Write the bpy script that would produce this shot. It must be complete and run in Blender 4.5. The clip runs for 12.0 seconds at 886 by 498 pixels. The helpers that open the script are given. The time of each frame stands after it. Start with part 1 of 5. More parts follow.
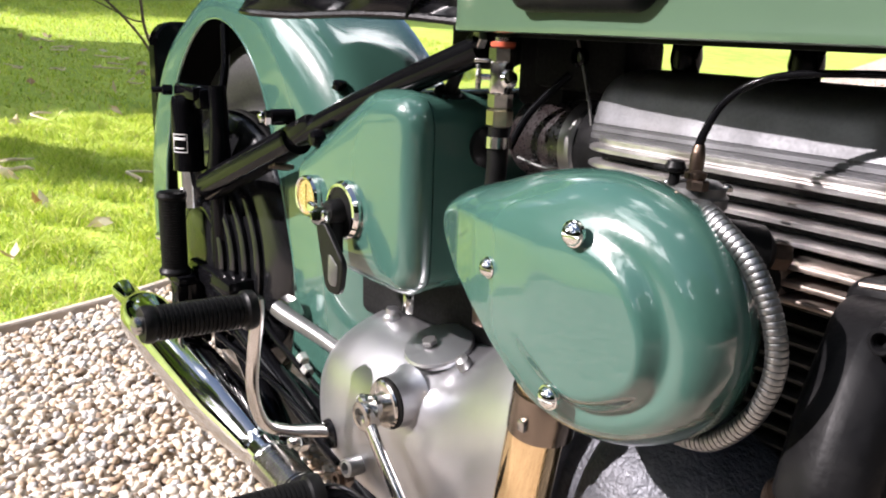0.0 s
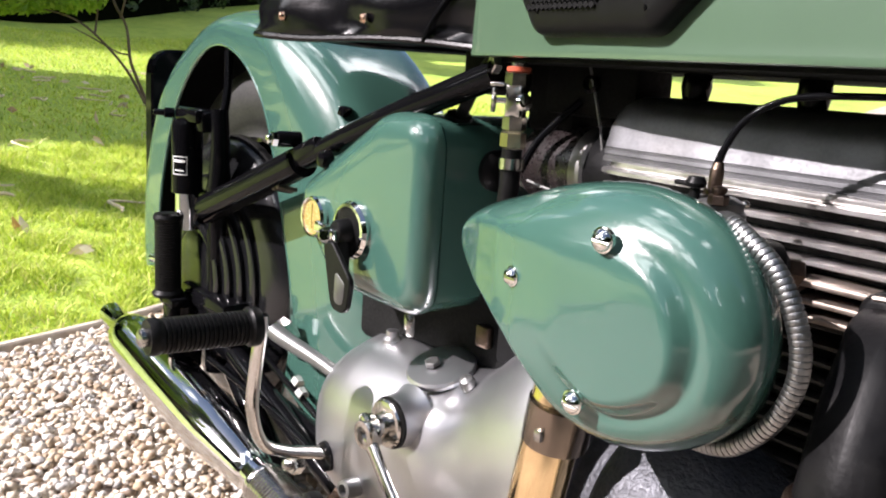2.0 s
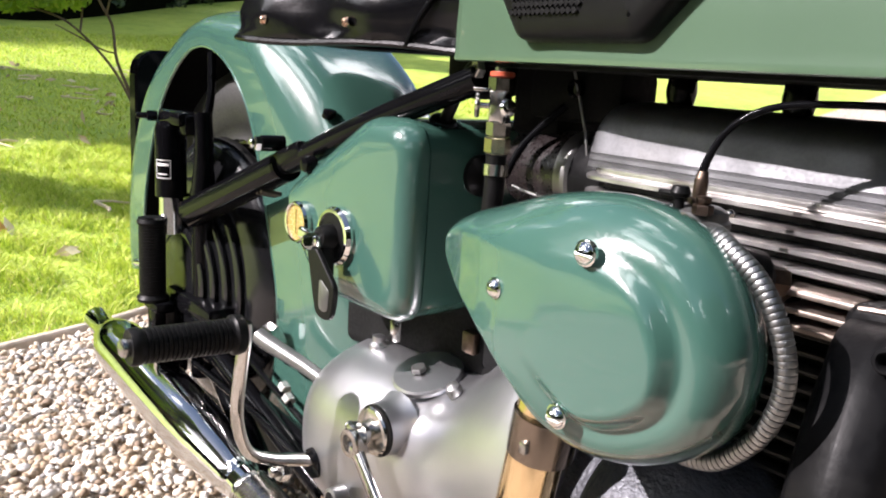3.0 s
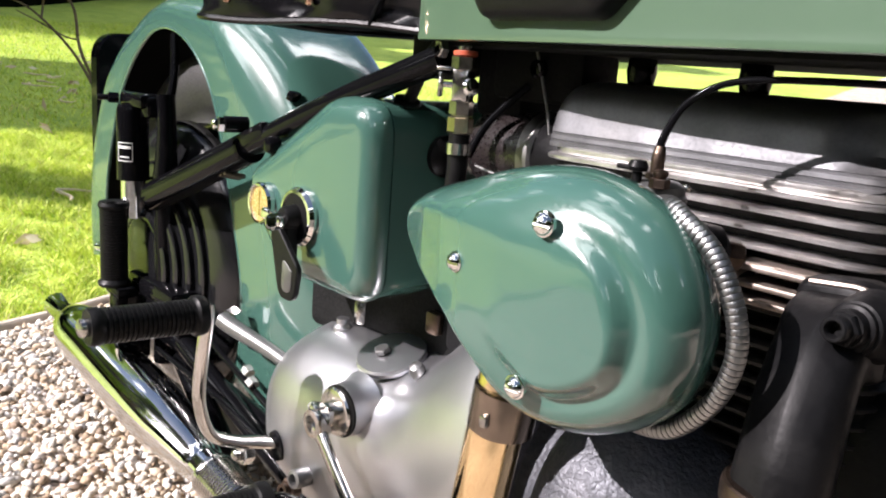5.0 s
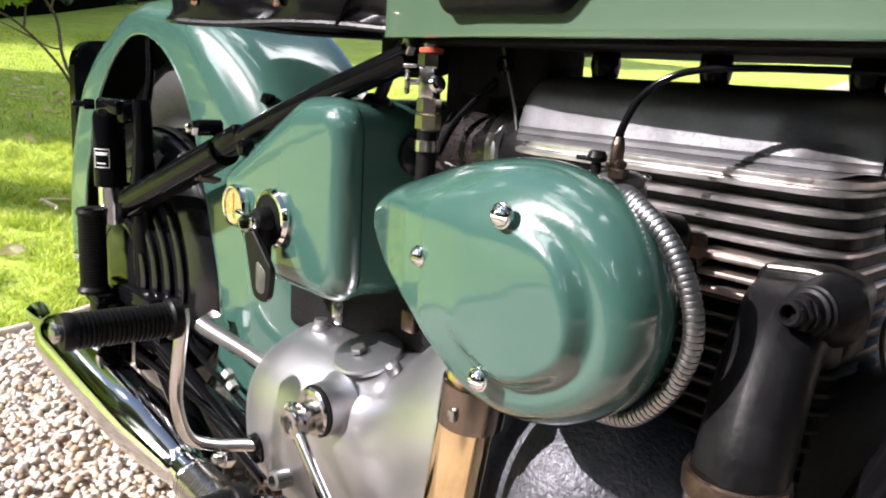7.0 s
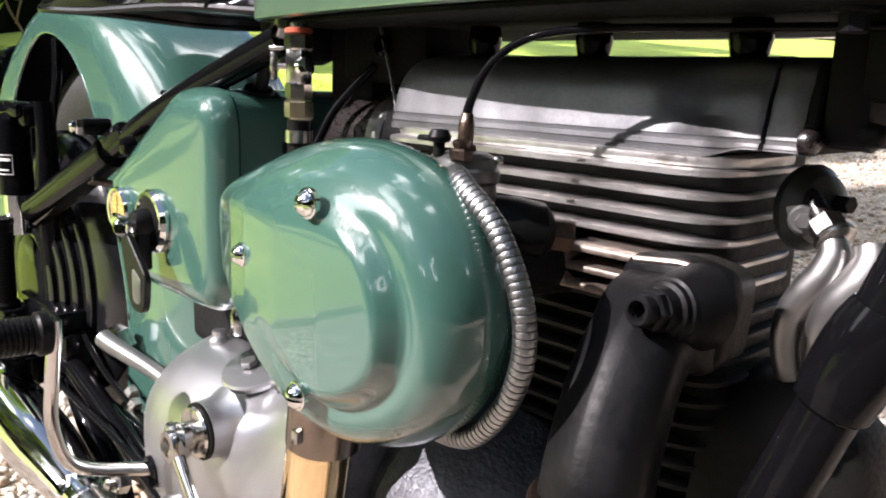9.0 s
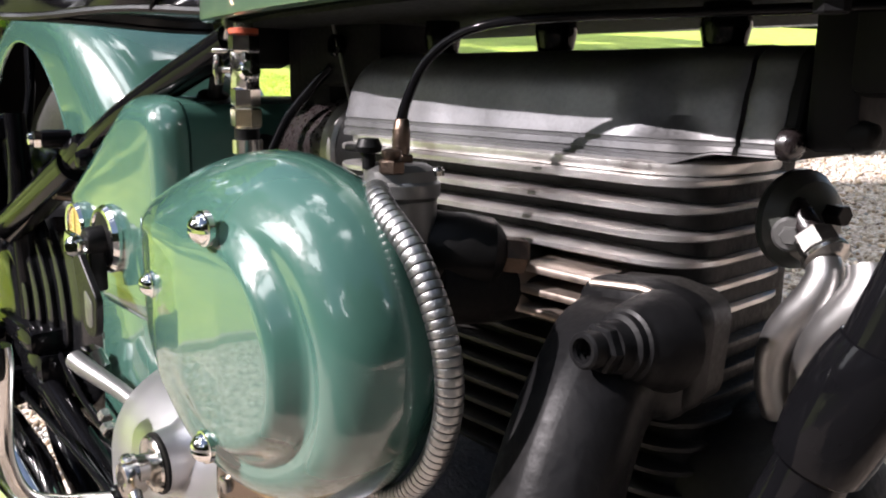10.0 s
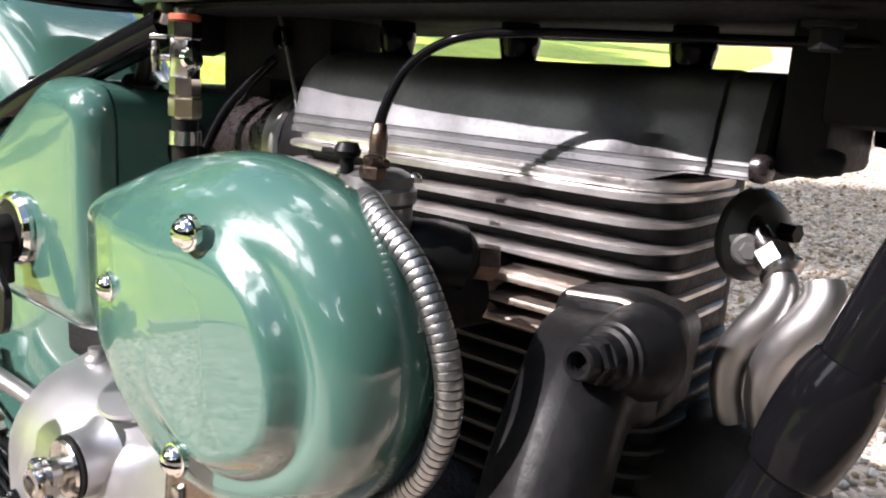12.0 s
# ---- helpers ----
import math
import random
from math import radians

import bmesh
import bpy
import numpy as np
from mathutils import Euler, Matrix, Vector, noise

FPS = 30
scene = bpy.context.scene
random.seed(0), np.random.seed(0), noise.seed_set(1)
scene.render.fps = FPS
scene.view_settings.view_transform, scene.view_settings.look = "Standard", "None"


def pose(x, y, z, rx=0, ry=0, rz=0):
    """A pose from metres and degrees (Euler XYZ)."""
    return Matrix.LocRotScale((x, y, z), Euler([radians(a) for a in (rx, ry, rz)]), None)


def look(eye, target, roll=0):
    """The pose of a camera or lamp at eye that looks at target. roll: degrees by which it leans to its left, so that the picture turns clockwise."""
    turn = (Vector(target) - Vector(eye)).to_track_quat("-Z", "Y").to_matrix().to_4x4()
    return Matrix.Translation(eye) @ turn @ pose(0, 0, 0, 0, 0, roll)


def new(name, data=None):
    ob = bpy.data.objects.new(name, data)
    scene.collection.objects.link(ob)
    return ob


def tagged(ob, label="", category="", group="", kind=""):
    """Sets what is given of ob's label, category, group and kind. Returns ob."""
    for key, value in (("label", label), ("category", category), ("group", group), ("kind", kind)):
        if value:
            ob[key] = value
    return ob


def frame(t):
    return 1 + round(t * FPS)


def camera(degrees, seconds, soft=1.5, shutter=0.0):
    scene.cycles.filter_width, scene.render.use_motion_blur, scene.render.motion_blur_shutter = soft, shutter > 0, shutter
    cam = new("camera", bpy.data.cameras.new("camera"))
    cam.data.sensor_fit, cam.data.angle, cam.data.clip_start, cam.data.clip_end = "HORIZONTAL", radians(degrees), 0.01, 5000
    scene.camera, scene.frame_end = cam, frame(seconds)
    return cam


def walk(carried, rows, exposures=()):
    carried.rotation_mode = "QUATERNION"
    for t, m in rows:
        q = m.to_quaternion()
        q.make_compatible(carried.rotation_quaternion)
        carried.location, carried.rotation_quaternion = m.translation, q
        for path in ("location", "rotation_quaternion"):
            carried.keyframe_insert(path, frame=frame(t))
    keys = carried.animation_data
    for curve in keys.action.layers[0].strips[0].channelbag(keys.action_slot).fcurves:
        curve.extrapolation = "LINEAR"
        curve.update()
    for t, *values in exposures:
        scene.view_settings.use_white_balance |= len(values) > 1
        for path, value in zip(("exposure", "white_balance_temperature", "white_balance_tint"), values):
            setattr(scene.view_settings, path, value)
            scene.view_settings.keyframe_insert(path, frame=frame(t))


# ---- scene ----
cam = camera(57.46, 12.0, soft=2.0)
PATH = [
    (0.0, 1.1243, -0.5580, 0.6600, 74.74, -2.01, 52.44),
    (0.5, 1.1332, -0.5786, 0.6175, 77.39, -4.57, 52.20),
    (1.0, 1.1341, -0.5952, 0.6394, 78.46, -4.18, 51.60),
    (1.5, 1.1217, -0.6005, 0.6412, 77.99, -4.48, 51.86),
    (2.0, 1.1180, -0.5920, 0.6398, 77.97, -3.95, 50.94),
    (2.5, 1.1131, -0.5880, 0.6406, 77.63, -3.77, 50.92),
    (3.0, 1.1139, -0.5822, 0.6485, 77.65, -3.60, 50.22),
    (3.5, 1.1188, -0.5729, 0.6473, 77.22, -3.06, 48.83),
    (5.5, 1.1221, -0.5820, 0.6361, 77.41, -4.37, 48.06),
    (6.0, 1.1243, -0.5757, 0.6380, 77.55, -3.81, 47.79),
    (6.5, 1.1272, -0.5711, 0.6384, 77.38, -3.25, 47.60),
    (8.5, 1.1597, -0.5299, 0.6101, 78.60, -2.85, 46.40),
    (9.0, 1.1520, -0.4634, 0.6171, 78.34, -2.09, 46.71),
    (9.5, 1.1425, -0.4175, 0.6212, 78.75, -1.13, 48.00),
    (10.0, 1.1413, -0.3979, 0.6183, 78.36, -0.78, 48.04),
    (10.5, 1.1439, -0.3977, 0.6180, 78.53, -0.45, 48.25),
    (11.0, 1.1415, -0.3993, 0.6182, 78.52, -0.64, 48.03),
    (11.5, 1.1466, -0.4142, 0.6179, 78.57, -1.89, 46.55),
    (12.0, 1.1090, -0.4265, 0.6250, 77.85, -3.80, 40.06),
]
walk(cam, [(t, pose(x, y, z, rx, ry, rz)) for t, x, y, z, rx, ry, rz in PATH],
     [(t, e, 6500, 14) for t, e in ((0.0, 1.35), (3.5, 1.35), (6.5, 1.34), (8.5, 1.48), (9.5, 1.48), (10.0, 1.44), (10.5, 1.65), (11.0, 1.7), (11.5, 1.72), (12.0, 1.7))])

# ---- world and light ----
SUN_FROM = Vector((-0.46, -1.0, 0.84)).normalized()
world = bpy.data.worlds.new("garden_sky")
scene.world = world
world.use_nodes = True
wn = world.node_tree.nodes
sky = wn.new("ShaderNodeTexSky")
sky.sky_type = 'NISHITA'
sky.sun_disc = False
sky.sun_elevation = math.asin(SUN_FROM.z)
sky.sun_rotation = math.atan2(SUN_FROM.x, SUN_FROM.y)
sky.air_density, sky.dust_density = 1.0, 1.4
wn["Background"].inputs["Strength"].default_value = 0.05
world.node_tree.links.new(sky.outputs[0], wn["Background"].inputs["Color"])
# broken white clouds
cloud, veil, both = wn.new("ShaderNodeBackground"), wn.new("ShaderNodeTexNoise"), wn.new("ShaderNodeMixShader")
amount, way = wn.new("ShaderNodeMapRange"), wn.new("ShaderNodeTexCoord")
cloud.inputs["Color"].default_value, cloud.inputs["Strength"].default_value = (0.95, 0.98, 1.0, 1), 3.0
veil.inputs["Scale"].default_value, veil.inputs["Detail"].default_value, veil.inputs["Roughness"].default_value = 2.3, 6, 0.5
amount.inputs[1].default_value, amount.inputs[2].default_value = 0.57, 0.625
world.node_tree.links.new(way.outputs["Generated"], veil.inputs["Vector"])
world.node_tree.links.new(veil.outputs[0], amount.inputs[0])
world.node_tree.links.new(amount.outputs[0], both.inputs[0])
world.node_tree.links.new(wn["Background"].outputs[0], both.inputs[1])
world.node_tree.links.new(cloud.outputs[0], both.inputs[2])
world.node_tree.links.new(both.outputs[0], wn["World Output"].inputs["Surface"])
sun = new("sun", bpy.data.lights.new("sun", 'SUN'))
sun.data.energy, sun.data.angle, sun.data.color = 5.0, radians(0.6), (1.0, 0.93, 0.94)
sun.matrix_world = look((0, 0, 8), Vector((0, 0, 8)) - SUN_FROM)


# ---- materials ----
def material(name):
    m = bpy.data.materials.new(name)
    m.use_nodes = True
    return m, m.node_tree.nodes, m.node_tree.links, m.node_tree.nodes["Principled BSDF"]


def paint(name, color, rough=0.4, metal=0.0, coat=0.0, vary=0.15, scale=40.0, bump=0.1, fine=400.0, rough_vary=0.1,
          spec=0.5, island=False, dirt=0.0, dirt_color=(0.1, 0.08, 0.06)):
    """Two scales of noise on colour, roughness and relief."""
    m, n, l, b = material(name)
    tc = n.new("ShaderNodeTexCoord")
    big, small = n.new("ShaderNodeTexNoise"), n.new("ShaderNodeTexNoise")
    big.inputs["Scale"].default_value, small.inputs["Scale"].default_value = scale, fine
    big.inputs["Detail"].default_value, small.inputs["Detail"].default_value = 5, 3
    for t in (big, small):
        l.new(tc.outputs["Object"], t.inputs["Vector"])
    mix = n.new("ShaderNodeMix")
    mix.data_type = 'RGBA'
    ramp = n.new("ShaderNodeMapRange")
    ramp.inputs[1].default_value, ramp.inputs[2].default_value = 0.3, 0.7
    l.new(big.outputs[0], ramp.inputs[0])
    l.new(ramp.outputs[0], mix.inputs[0])
    mix.inputs[6].default_value = (*[c * (1 - vary) for c in color], 1)
    mix.inputs[7].default_value = (*[min(1, c * (1 + vary)) for c in color], 1)
    out = mix.outputs[2]
    if dirt:
        d = n.new("ShaderNodeTexNoise")
        d.inputs["Scale"].default_value, d.inputs["Detail"].default_value = scale * 0.6, 3
        l.new(tc.outputs["Object"], d.inputs["Vector"])
        r2 = n.new("ShaderNodeMapRange")
        r2.inputs[1].default_value, r2.inputs[2].default_value = 0.5, 0.72
        r2.inputs[4].default_value = dirt
        l.new(d.outputs[0], r2.inputs[0])
        mx = n.new("ShaderNodeMix")
        mx.data_type = 'RGBA'
        l.new(r2.outputs[0], mx.inputs[0])
        l.new(out, mx.inputs[6])
        mx.inputs[7].default_value = (*dirt_color, 1)
        out = mx.outputs[2]
    l.new(out, b.inputs["Base Color"])
    rr = n.new("ShaderNodeMapRange")
    rr.inputs[1].default_value, rr.inputs[2].default_value = 0.3, 0.7
    rr.inputs[3].default_value, rr.inputs[4].default_value = max(0.02, rough - rough_vary), min(1, rough + rough_vary)
    l.new(small.outputs[0], rr.inputs[0])
    l.new(rr.outputs[0], b.inputs["Roughness"])
    b.inputs["Metallic"].default_value = metal
    b.inputs["Coat Weight"].default_value = coat
    b.inputs["Coat Roughness"].default_value = 0.03
    b.inputs["Specular IOR Level"].default_value = spec
    if bump:
        bp = n.new("ShaderNodeBump")
        bp.inputs["Strength"].default_value, bp.inputs["Distance"].default_value = bump, 0.002
        l.new(small.outputs[0], bp.inputs["Height"])
        l.new(bp.outputs[0], b.inputs["Normal"])
    return m


def islands(name, stops, rough=0.8, bump=0.3, fine=300.0, sheen=0.0, trans=0.0):
    """Colours that change from piece to piece of a joined mesh."""
    m, n, l, b = material(name)
    g = n.new("ShaderNodeNewGeometry")
    ramp = n.new("ShaderNodeValToRGB")
    e = ramp.color_ramp.elements
    while len(e) < len(stops):
        e.new(0.5)
    for k, (p, c) in enumerate(stops):
        e[k].position, e[k].color = p, (*c, 1)
    l.new(g.outputs["Random Per Island"], ramp.inputs[0])
    tc, t = n.new("ShaderNodeTexCoord"), n.new("ShaderNodeTexNoise")
    t.inputs["Scale"].default_value = fine
    l.new(tc.outputs["Object"], t.inputs["Vector"])
    mx = n.new("ShaderNodeMix")
    mx.data_type, mx.blend_type = 'RGBA', 'MULTIPLY'
    mx.inputs[0].default_value = 0.5
    l.new(ramp.outputs[0], mx.inputs[6])
    l.new(t.outputs[0], mx.inputs[7])
    mp = n.new("ShaderNodeMix")
    mp.data_type = 'RGBA'
    mp.inputs[0].default_value = 0.55
    l.new(ramp.outputs[0], mp.inputs[6])
    l.new(mx.outputs[2], mp.inputs[7])
    l.new(mp.outputs[2], b.inputs["Base Color"])
    b.inputs["Roughness"].default_value = rough
    if trans:
        tr, add = n.new("ShaderNodeBsdfTranslucent"), n.new("ShaderNodeMixShader")
        l.new(mp.outputs[2], tr.inputs["Color"])
        add.inputs[0].default_value = trans
        l.new(b.outputs[0], add.inputs[1])
        l.new(tr.outputs[0], add.inputs[2])
        l.new(add.outputs[0], n["Material Output"].inputs["Surface"])
    if bump:
        bp = n.new("ShaderNodeBump")
        bp.inputs["Strength"].default_value, bp.inputs["Distance"].default_value = bump, 0.003
        l.new(t.outputs[0], bp.inputs["Height"])
        l.new(bp.outputs[0], b.inputs["Normal"])
    return m


GREEN = paint("mist_green_enamel", (0.035, 0.088, 0.069), 0.22, 0, 1.0, 0.04, 9, 0.012, 500, 0.05)
# lighter, yellower green than the other enamel, for the tank alone
SAGE = paint("tank_sage_enamel", (0.055, 0.097, 0.059), 0.3, 0, 0.9, 0.06, 7, 0.004, 420, 0.02)
CHROME = paint("chrome_plate", (0.78, 0.77, 0.75), 0.06, 1, 0, 0.04, 60, 0.02, 700, 0.03)
NICKEL = paint("dull_plated_steel", (0.42, 0.405, 0.38), 0.24, 1, 0, 0.08, 40, 0, 300, 0.03)
ALLOY = paint("polished_alloy", (0.52, 0.523, 0.538), 0.37, 1, 0, 0.06, 14, 0.0, 600, 0.03)
COVER_ALLOY = paint("worn_rocker_alloy", (0.104, 0.105, 0.110), 0.5, 0.75, 0, 0.28, 24, 0.05, 420, 0.12, 0.4, dirt=0.55, dirt_color=(0.15, 0.145, 0.14))
CAST = paint("sand_cast_alloy", (0.085, 0.088, 0.098), 0.55, 0.6, 0, 0.25, 60, 0.9, 260, 0.1, dirt=0.5, dirt_color=(0.12, 0.12, 0.13))
PORT = paint("browned_port_alloy", (0.36, 0.31, 0.27), 0.5, 1, 0, 0.2, 40, 0.03, 300, 0.08, dirt=0.7, dirt_color=(0.12, 0.085, 0.065))
FIN = paint("dusty_fin_alloy", (0.50, 0.49, 0.48), 0.4, 1, 0, 0.25, 45, 0.05, 400, 0.08, dirt=0.55, dirt_color=(0.17, 0.14, 0.12))
CORE = paint("black_engine_core", (0.007, 0.0065, 0.006), 0.6, 0, 0, 0.3, 60, 0.2, 300, 0.1, 0.2)
DARKFIN = paint("dark_fin_iron", (0.012, 0.011, 0.010), 0.5, 0.0, 0, 0.3, 40, 0.08, 400, 0.1, 0.3, dirt=0.15, dirt_color=(0.022, 0.019, 0.016))
DRUM = paint("black_hub_enamel", (0.006, 0.0062, 0.0068), 0.17, 0, 0.0, 0.2, 20, 0.02, 300, 0.04, 0.4)
CAP = paint("dark_enamelled_cap", (0.036, 0.039, 0.034), 0.36, 0, 0, 0.2, 40, 0.05, 300, 0.05, 0.45)
GOLDEN = paint("heat_gilded_chrome", (0.80, 0.60, 0.34), 0.09, 1, 0, 0.12, 22, 0.03, 600, 0.04)
BLACK = paint("black_stove_enamel", (0.003, 0.003, 0.0035), 0.08, 0, 0, 0.2, 30, 0.006, 500, 0.03, 0.1)
SATIN = paint("satin_black_plate", (0.005, 0.005, 0.0055), 0.6, 0, 0, 0.1, 12, 0, 300, 0.06, 0.1)
STEEL = paint("banded_steel", (0.27, 0.27, 0.265), 0.36, 1, 0, 0.08, 40, 0.0, 300, 0.05)
PIPE = paint("satin_plated_pipe", (0.30, 0.295, 0.29), 0.4, 1, 0, 0.1, 9, 0, 120, 0.02)
PLATED = paint("polished_steel_bar", (0.52, 0.50, 0.47), 0.16, 1, 0, 0.1, 20, 0, 300, 0.03)
TARNISH = paint("tarnished_clamp_steel", (0.22, 0.18, 0.145), 0.2, 1, 0, 0.12, 25, 0, 300, 0.04)
MATT = paint("matt_black_heat_paint", (0.0038, 0.0038, 0.0041), 0.46, 0, 0, 0.3, 45, 0.14, 260, 0.08, 0.12, dirt=0.2, dirt_color=(0.03, 0.029, 0.028))
RUBBER = paint("black_rubber", (0.005, 0.005, 0.005), 0.42, 0, 0, 0.2, 60, 0.03, 400, 0.08, 0.12)
TYRE = paint("dusty_tyre_rubber", (0.010, 0.0097, 0.0095), 0.62, 0, 0, 0.35, 30, 0.3, 300, dirt=0.4, dirt_color=(0.022, 0.02, 0.018))
LEATHER = paint("black_leather_cloth", (0.003, 0.003, 0.0036), 0.2, 0, 0.0, 0.15, 15, 0.015, 500, 0.04, 0.25)
BROWN = paint("brown_bakelite", (0.012, 0.009, 0.009), 0.3, 0, 0.1, 0.25, 50, 0.1, 300)
BRONZE = paint("heat_tinted_bronze", (0.11, 0.08, 0.062), 0.38, 1, 0, 0.3, 80, 0.2, 500)
BRASS = paint("pale_brass", (0.56, 0.49, 0.33), 0.22, 1, 0, 0.05, 60, 0, 300, 0.02)
COPPER = paint("copper_rivet", (0.62, 0.4, 0.28), 0.25, 1, 0, 0.1, 200, 0.05)
RED = paint("red_fibre_washer", (0.36, 0.06, 0.022), 0.6, 0, 0, 0.15, 200)
DIAL = paint("amber_dial_face", (0.34, 0.235, 0.08), 0.25, 0, 0.8, 0.1, 120, 0)
WHITE = paint("white_print", (0.7, 0.7, 0.68), 0.5, 0, 0, 0.1, 300, 0)
GREY = paint("grey_zinc_casting", (0.17, 0.17, 0.165), 0.38, 0.8, 0, 0.12, 50, 0.02, 400, 0.05)
# mudguard underseal; elsewhere near-black colour for shade under tank and box
UNDER = paint("dark_underseal_and_shade", (0.004, 0.004, 0.004), 0.8, 0, 0, 0.3, 40, 0.2, 300, 0.1, 0.15)


# ---- mesh helpers ----
def finish(name, bm, mat, sharp=0.7):
    bmesh.ops.recalc_face_normals(bm, faces=bm.faces)
    for f in bm.faces:
        f.smooth = True
    for e in bm.edges:
        if len(e.link_faces) == 2 and e.calc_face_angle(0) > sharp:
            e.smooth = False
    me = bpy.data.meshes.new(name)
    bm.to_mesh(me)
    bm.free()
    me.materials.append(mat)
    return me


def part(name, bm, mat, parent, label="", sharp=0.7):
    """Links a bmesh as one mesh object under a thing or a part."""
    ob = new(name, finish(name, bm, mat, sharp))
    ob.parent = parent
    if label:
        tagged(ob, label)
    return ob


def glide(pts, n=6, closed=False):
    """Catmull-Rom through the points."""
    P = [Vector(p) for p in pts]
    out, m = [], len(P)
    for i in range(m if closed else m - 1):
        a, b, c, d = ((P[(i + k) % m] if closed else P[min(max(i + k, 0), m - 1)]) for k in (-1, 0, 1, 2))
        for s in range(n):
            t = s / n
            out.append(0.5 * (2 * b + (c - a) * t + (2 * a - 5 * b + 4 * c - d) * t * t + (3 * b - a - 3 * c + d) * t ** 3))
    if not closed:
        out.append(P[-1])
    return out


def skin(bm, rings, cap=(True, True), closed=True):
    """Joins rings of points by quads."""
    vs = [[bm.verts.new(p) for p in r] for r in rings]
    k = len(vs[0])
    for a, b in zip(vs, vs[1:]):
        for i in range(k if closed else k - 1):
            bm.faces.new((a[i], a[(i + 1) % k], b[(i + 1) % k], b[i]))
    if cap[0]:
        bm.faces.new(vs[0][::-1])
    if cap[1]:
        bm.faces.new(vs[-1])
    return vs


def axes(d):
    d = Vector(d).normalized()
    u = d.cross(Vector((0, 0, 1)) if abs(d.z) < 0.9 else Vector((1, 0, 0))).normalized()
    return u, d.cross(u), d


def sweep(bm, pts, r, seg=16, n=6, flat=1.0):
    """A tube along a smooth path; r: one radius, or one for each point."""
    radii = r if isinstance(r, (list, tuple)) else [r] * len(pts)
    P = glide(pts, n) if len(pts) > 2 else [Vector(p) for p in pts]
    R = []
    for i in range(len(P)):
        s = i * (len(radii) - 1) / (len(P) - 1)
        k = min(int(s), len(radii) - 2)
        R.append(radii[k] + (radii[k + 1] - radii[k]) * (s - k))
    u = None
    rings = []
    for i, p in enumerate(P):
        d = (P[min(i + 1, len(P) - 1)] - P[max(i - 1, 0)]).normalized()
        u = axes(d)[0] if u is None else (u - d * u.dot(d)).normalized()
        v = d.cross(u)
        rings.append([p + (u * math.cos(a) * flat + v * math.sin(a)) * R[i] for a in (2 * math.pi * j / seg for j in range(seg))])
    skin(bm, rings)
    return bm


def lathe(bm, prof, origin, axis, seg=32, turn=0.0):
    """Turns a profile of (radius, height) about an axis through origin."""
    u, v, d = axes(axis)
    o = Vector(origin)
    rings = [[o + d * h + (u * math.cos(a) + v * math.sin(a)) * max(r, 1e-5) for a in (turn + 2 * math.pi * j / seg for j in range(seg))]
             for r, h in prof]
    skin(bm, rings)
    return bm


def hexagon(bm, origin, axis, r, h, chamfer=0.12, turn=0.0):
    c = r * chamfer
    return lathe(bm, [(r - c, 0), (r, c), (r, h - c), (r - c, h)], origin, axis, 6, turn)


def block(bm, size, loc, bevel=0.003, rot=(0, 0, 0), seg=2):
    m = Matrix.Translation(loc) @ Euler([radians(a) for a in rot]).to_matrix().to_4x4() @ Matrix.Diagonal((*size, 1))
    made = bmesh.ops.create_cube(bm, size=1, matrix=m)
    if bevel:
        es = list({e for v in made["verts"] for e in v.link_edges})
        bmesh.ops.bevel(bm, geom=es, offset=bevel, segments=seg, affect='EDGES', profile=0.5)
    return bm


def rounded(corners, r, n=6):
    """A closed outline with rounded corners; r: one radius or one for each corner."""
    out, m = [], len(corners)
    for i in range(m):
        b = Vector(corners[i])
        a, c = Vector(corners[i - 1]), Vector(corners[(i + 1) % m])
        rad = r[i] if isinstance(r, (list, tuple)) else r
        d1, d2 = (a - b).normalized(), (c - b).normalized()
        half = d1.angle(d2) / 2
        cut = min(rad / math.tan(half), 0.49 * (a - b).length, 0.49 * (c - b).length)
        p, q = b + d1 * cut, b + d2 * cut
        for k in range(n + 1):
            t = k / n
            out.append((1 - t) ** 2 * p + 2 * t * (1 - t) * b + t * t * q)
    return out


def inset(outline, d):
    """Moves a 2D outline inwards by d, or by one distance a point."""
    m, out = len(outline), []
    area = sum(outline[i].x * outline[(i + 1) % m].y - outline[(i + 1) % m].x * outline[i].y for i in range(m))
    s = 1 if area > 0 else -1
    for i in range(m):
        t = outline[(i + 1) % m] - outline[i - 1]
        nrm = Vector((-t.y, t.x)).normalized() * s
        out.append(outline[i] + nrm * (d[i] if isinstance(d, list) else d))
    return out


def shell(bm, outline, steps, put, crown=False):
    """Rings of an outline: steps of (inset, height); put(u, v, h) gives the place. crown: the end is closed by a low dome."""
    rings = [[put(p.x, p.y, h) for p in inset(outline, d)] for d, h in steps]
    if crown:
        last = inset(outline, steps[-1][0])
        mid = sum(last, Vector((0, 0))) / len(last)
        step = steps[-1][1] - steps[-2][1]
        for s, up in ((0.93, 0.35), (0.8, 0.6), (0.5, 0.8), (0.15, 0.9)):
            rings.append([put(*(mid + (p - mid) * s), steps[-1][1] + step * up) for p in last])
    skin(bm, rings)
    return bm


def tube(name, pts, r, mat, parent, label="", seg=16, n=6):
    return part(name, sweep(bmesh.new(), pts, r, seg, n), mat, parent, label)


def turned(name, prof, origin, axis, mat, parent, label="", seg=32, sharp=0.5):
    return part(name, lathe(bmesh.new(), prof, origin, axis, seg), mat, parent, label, sharp)


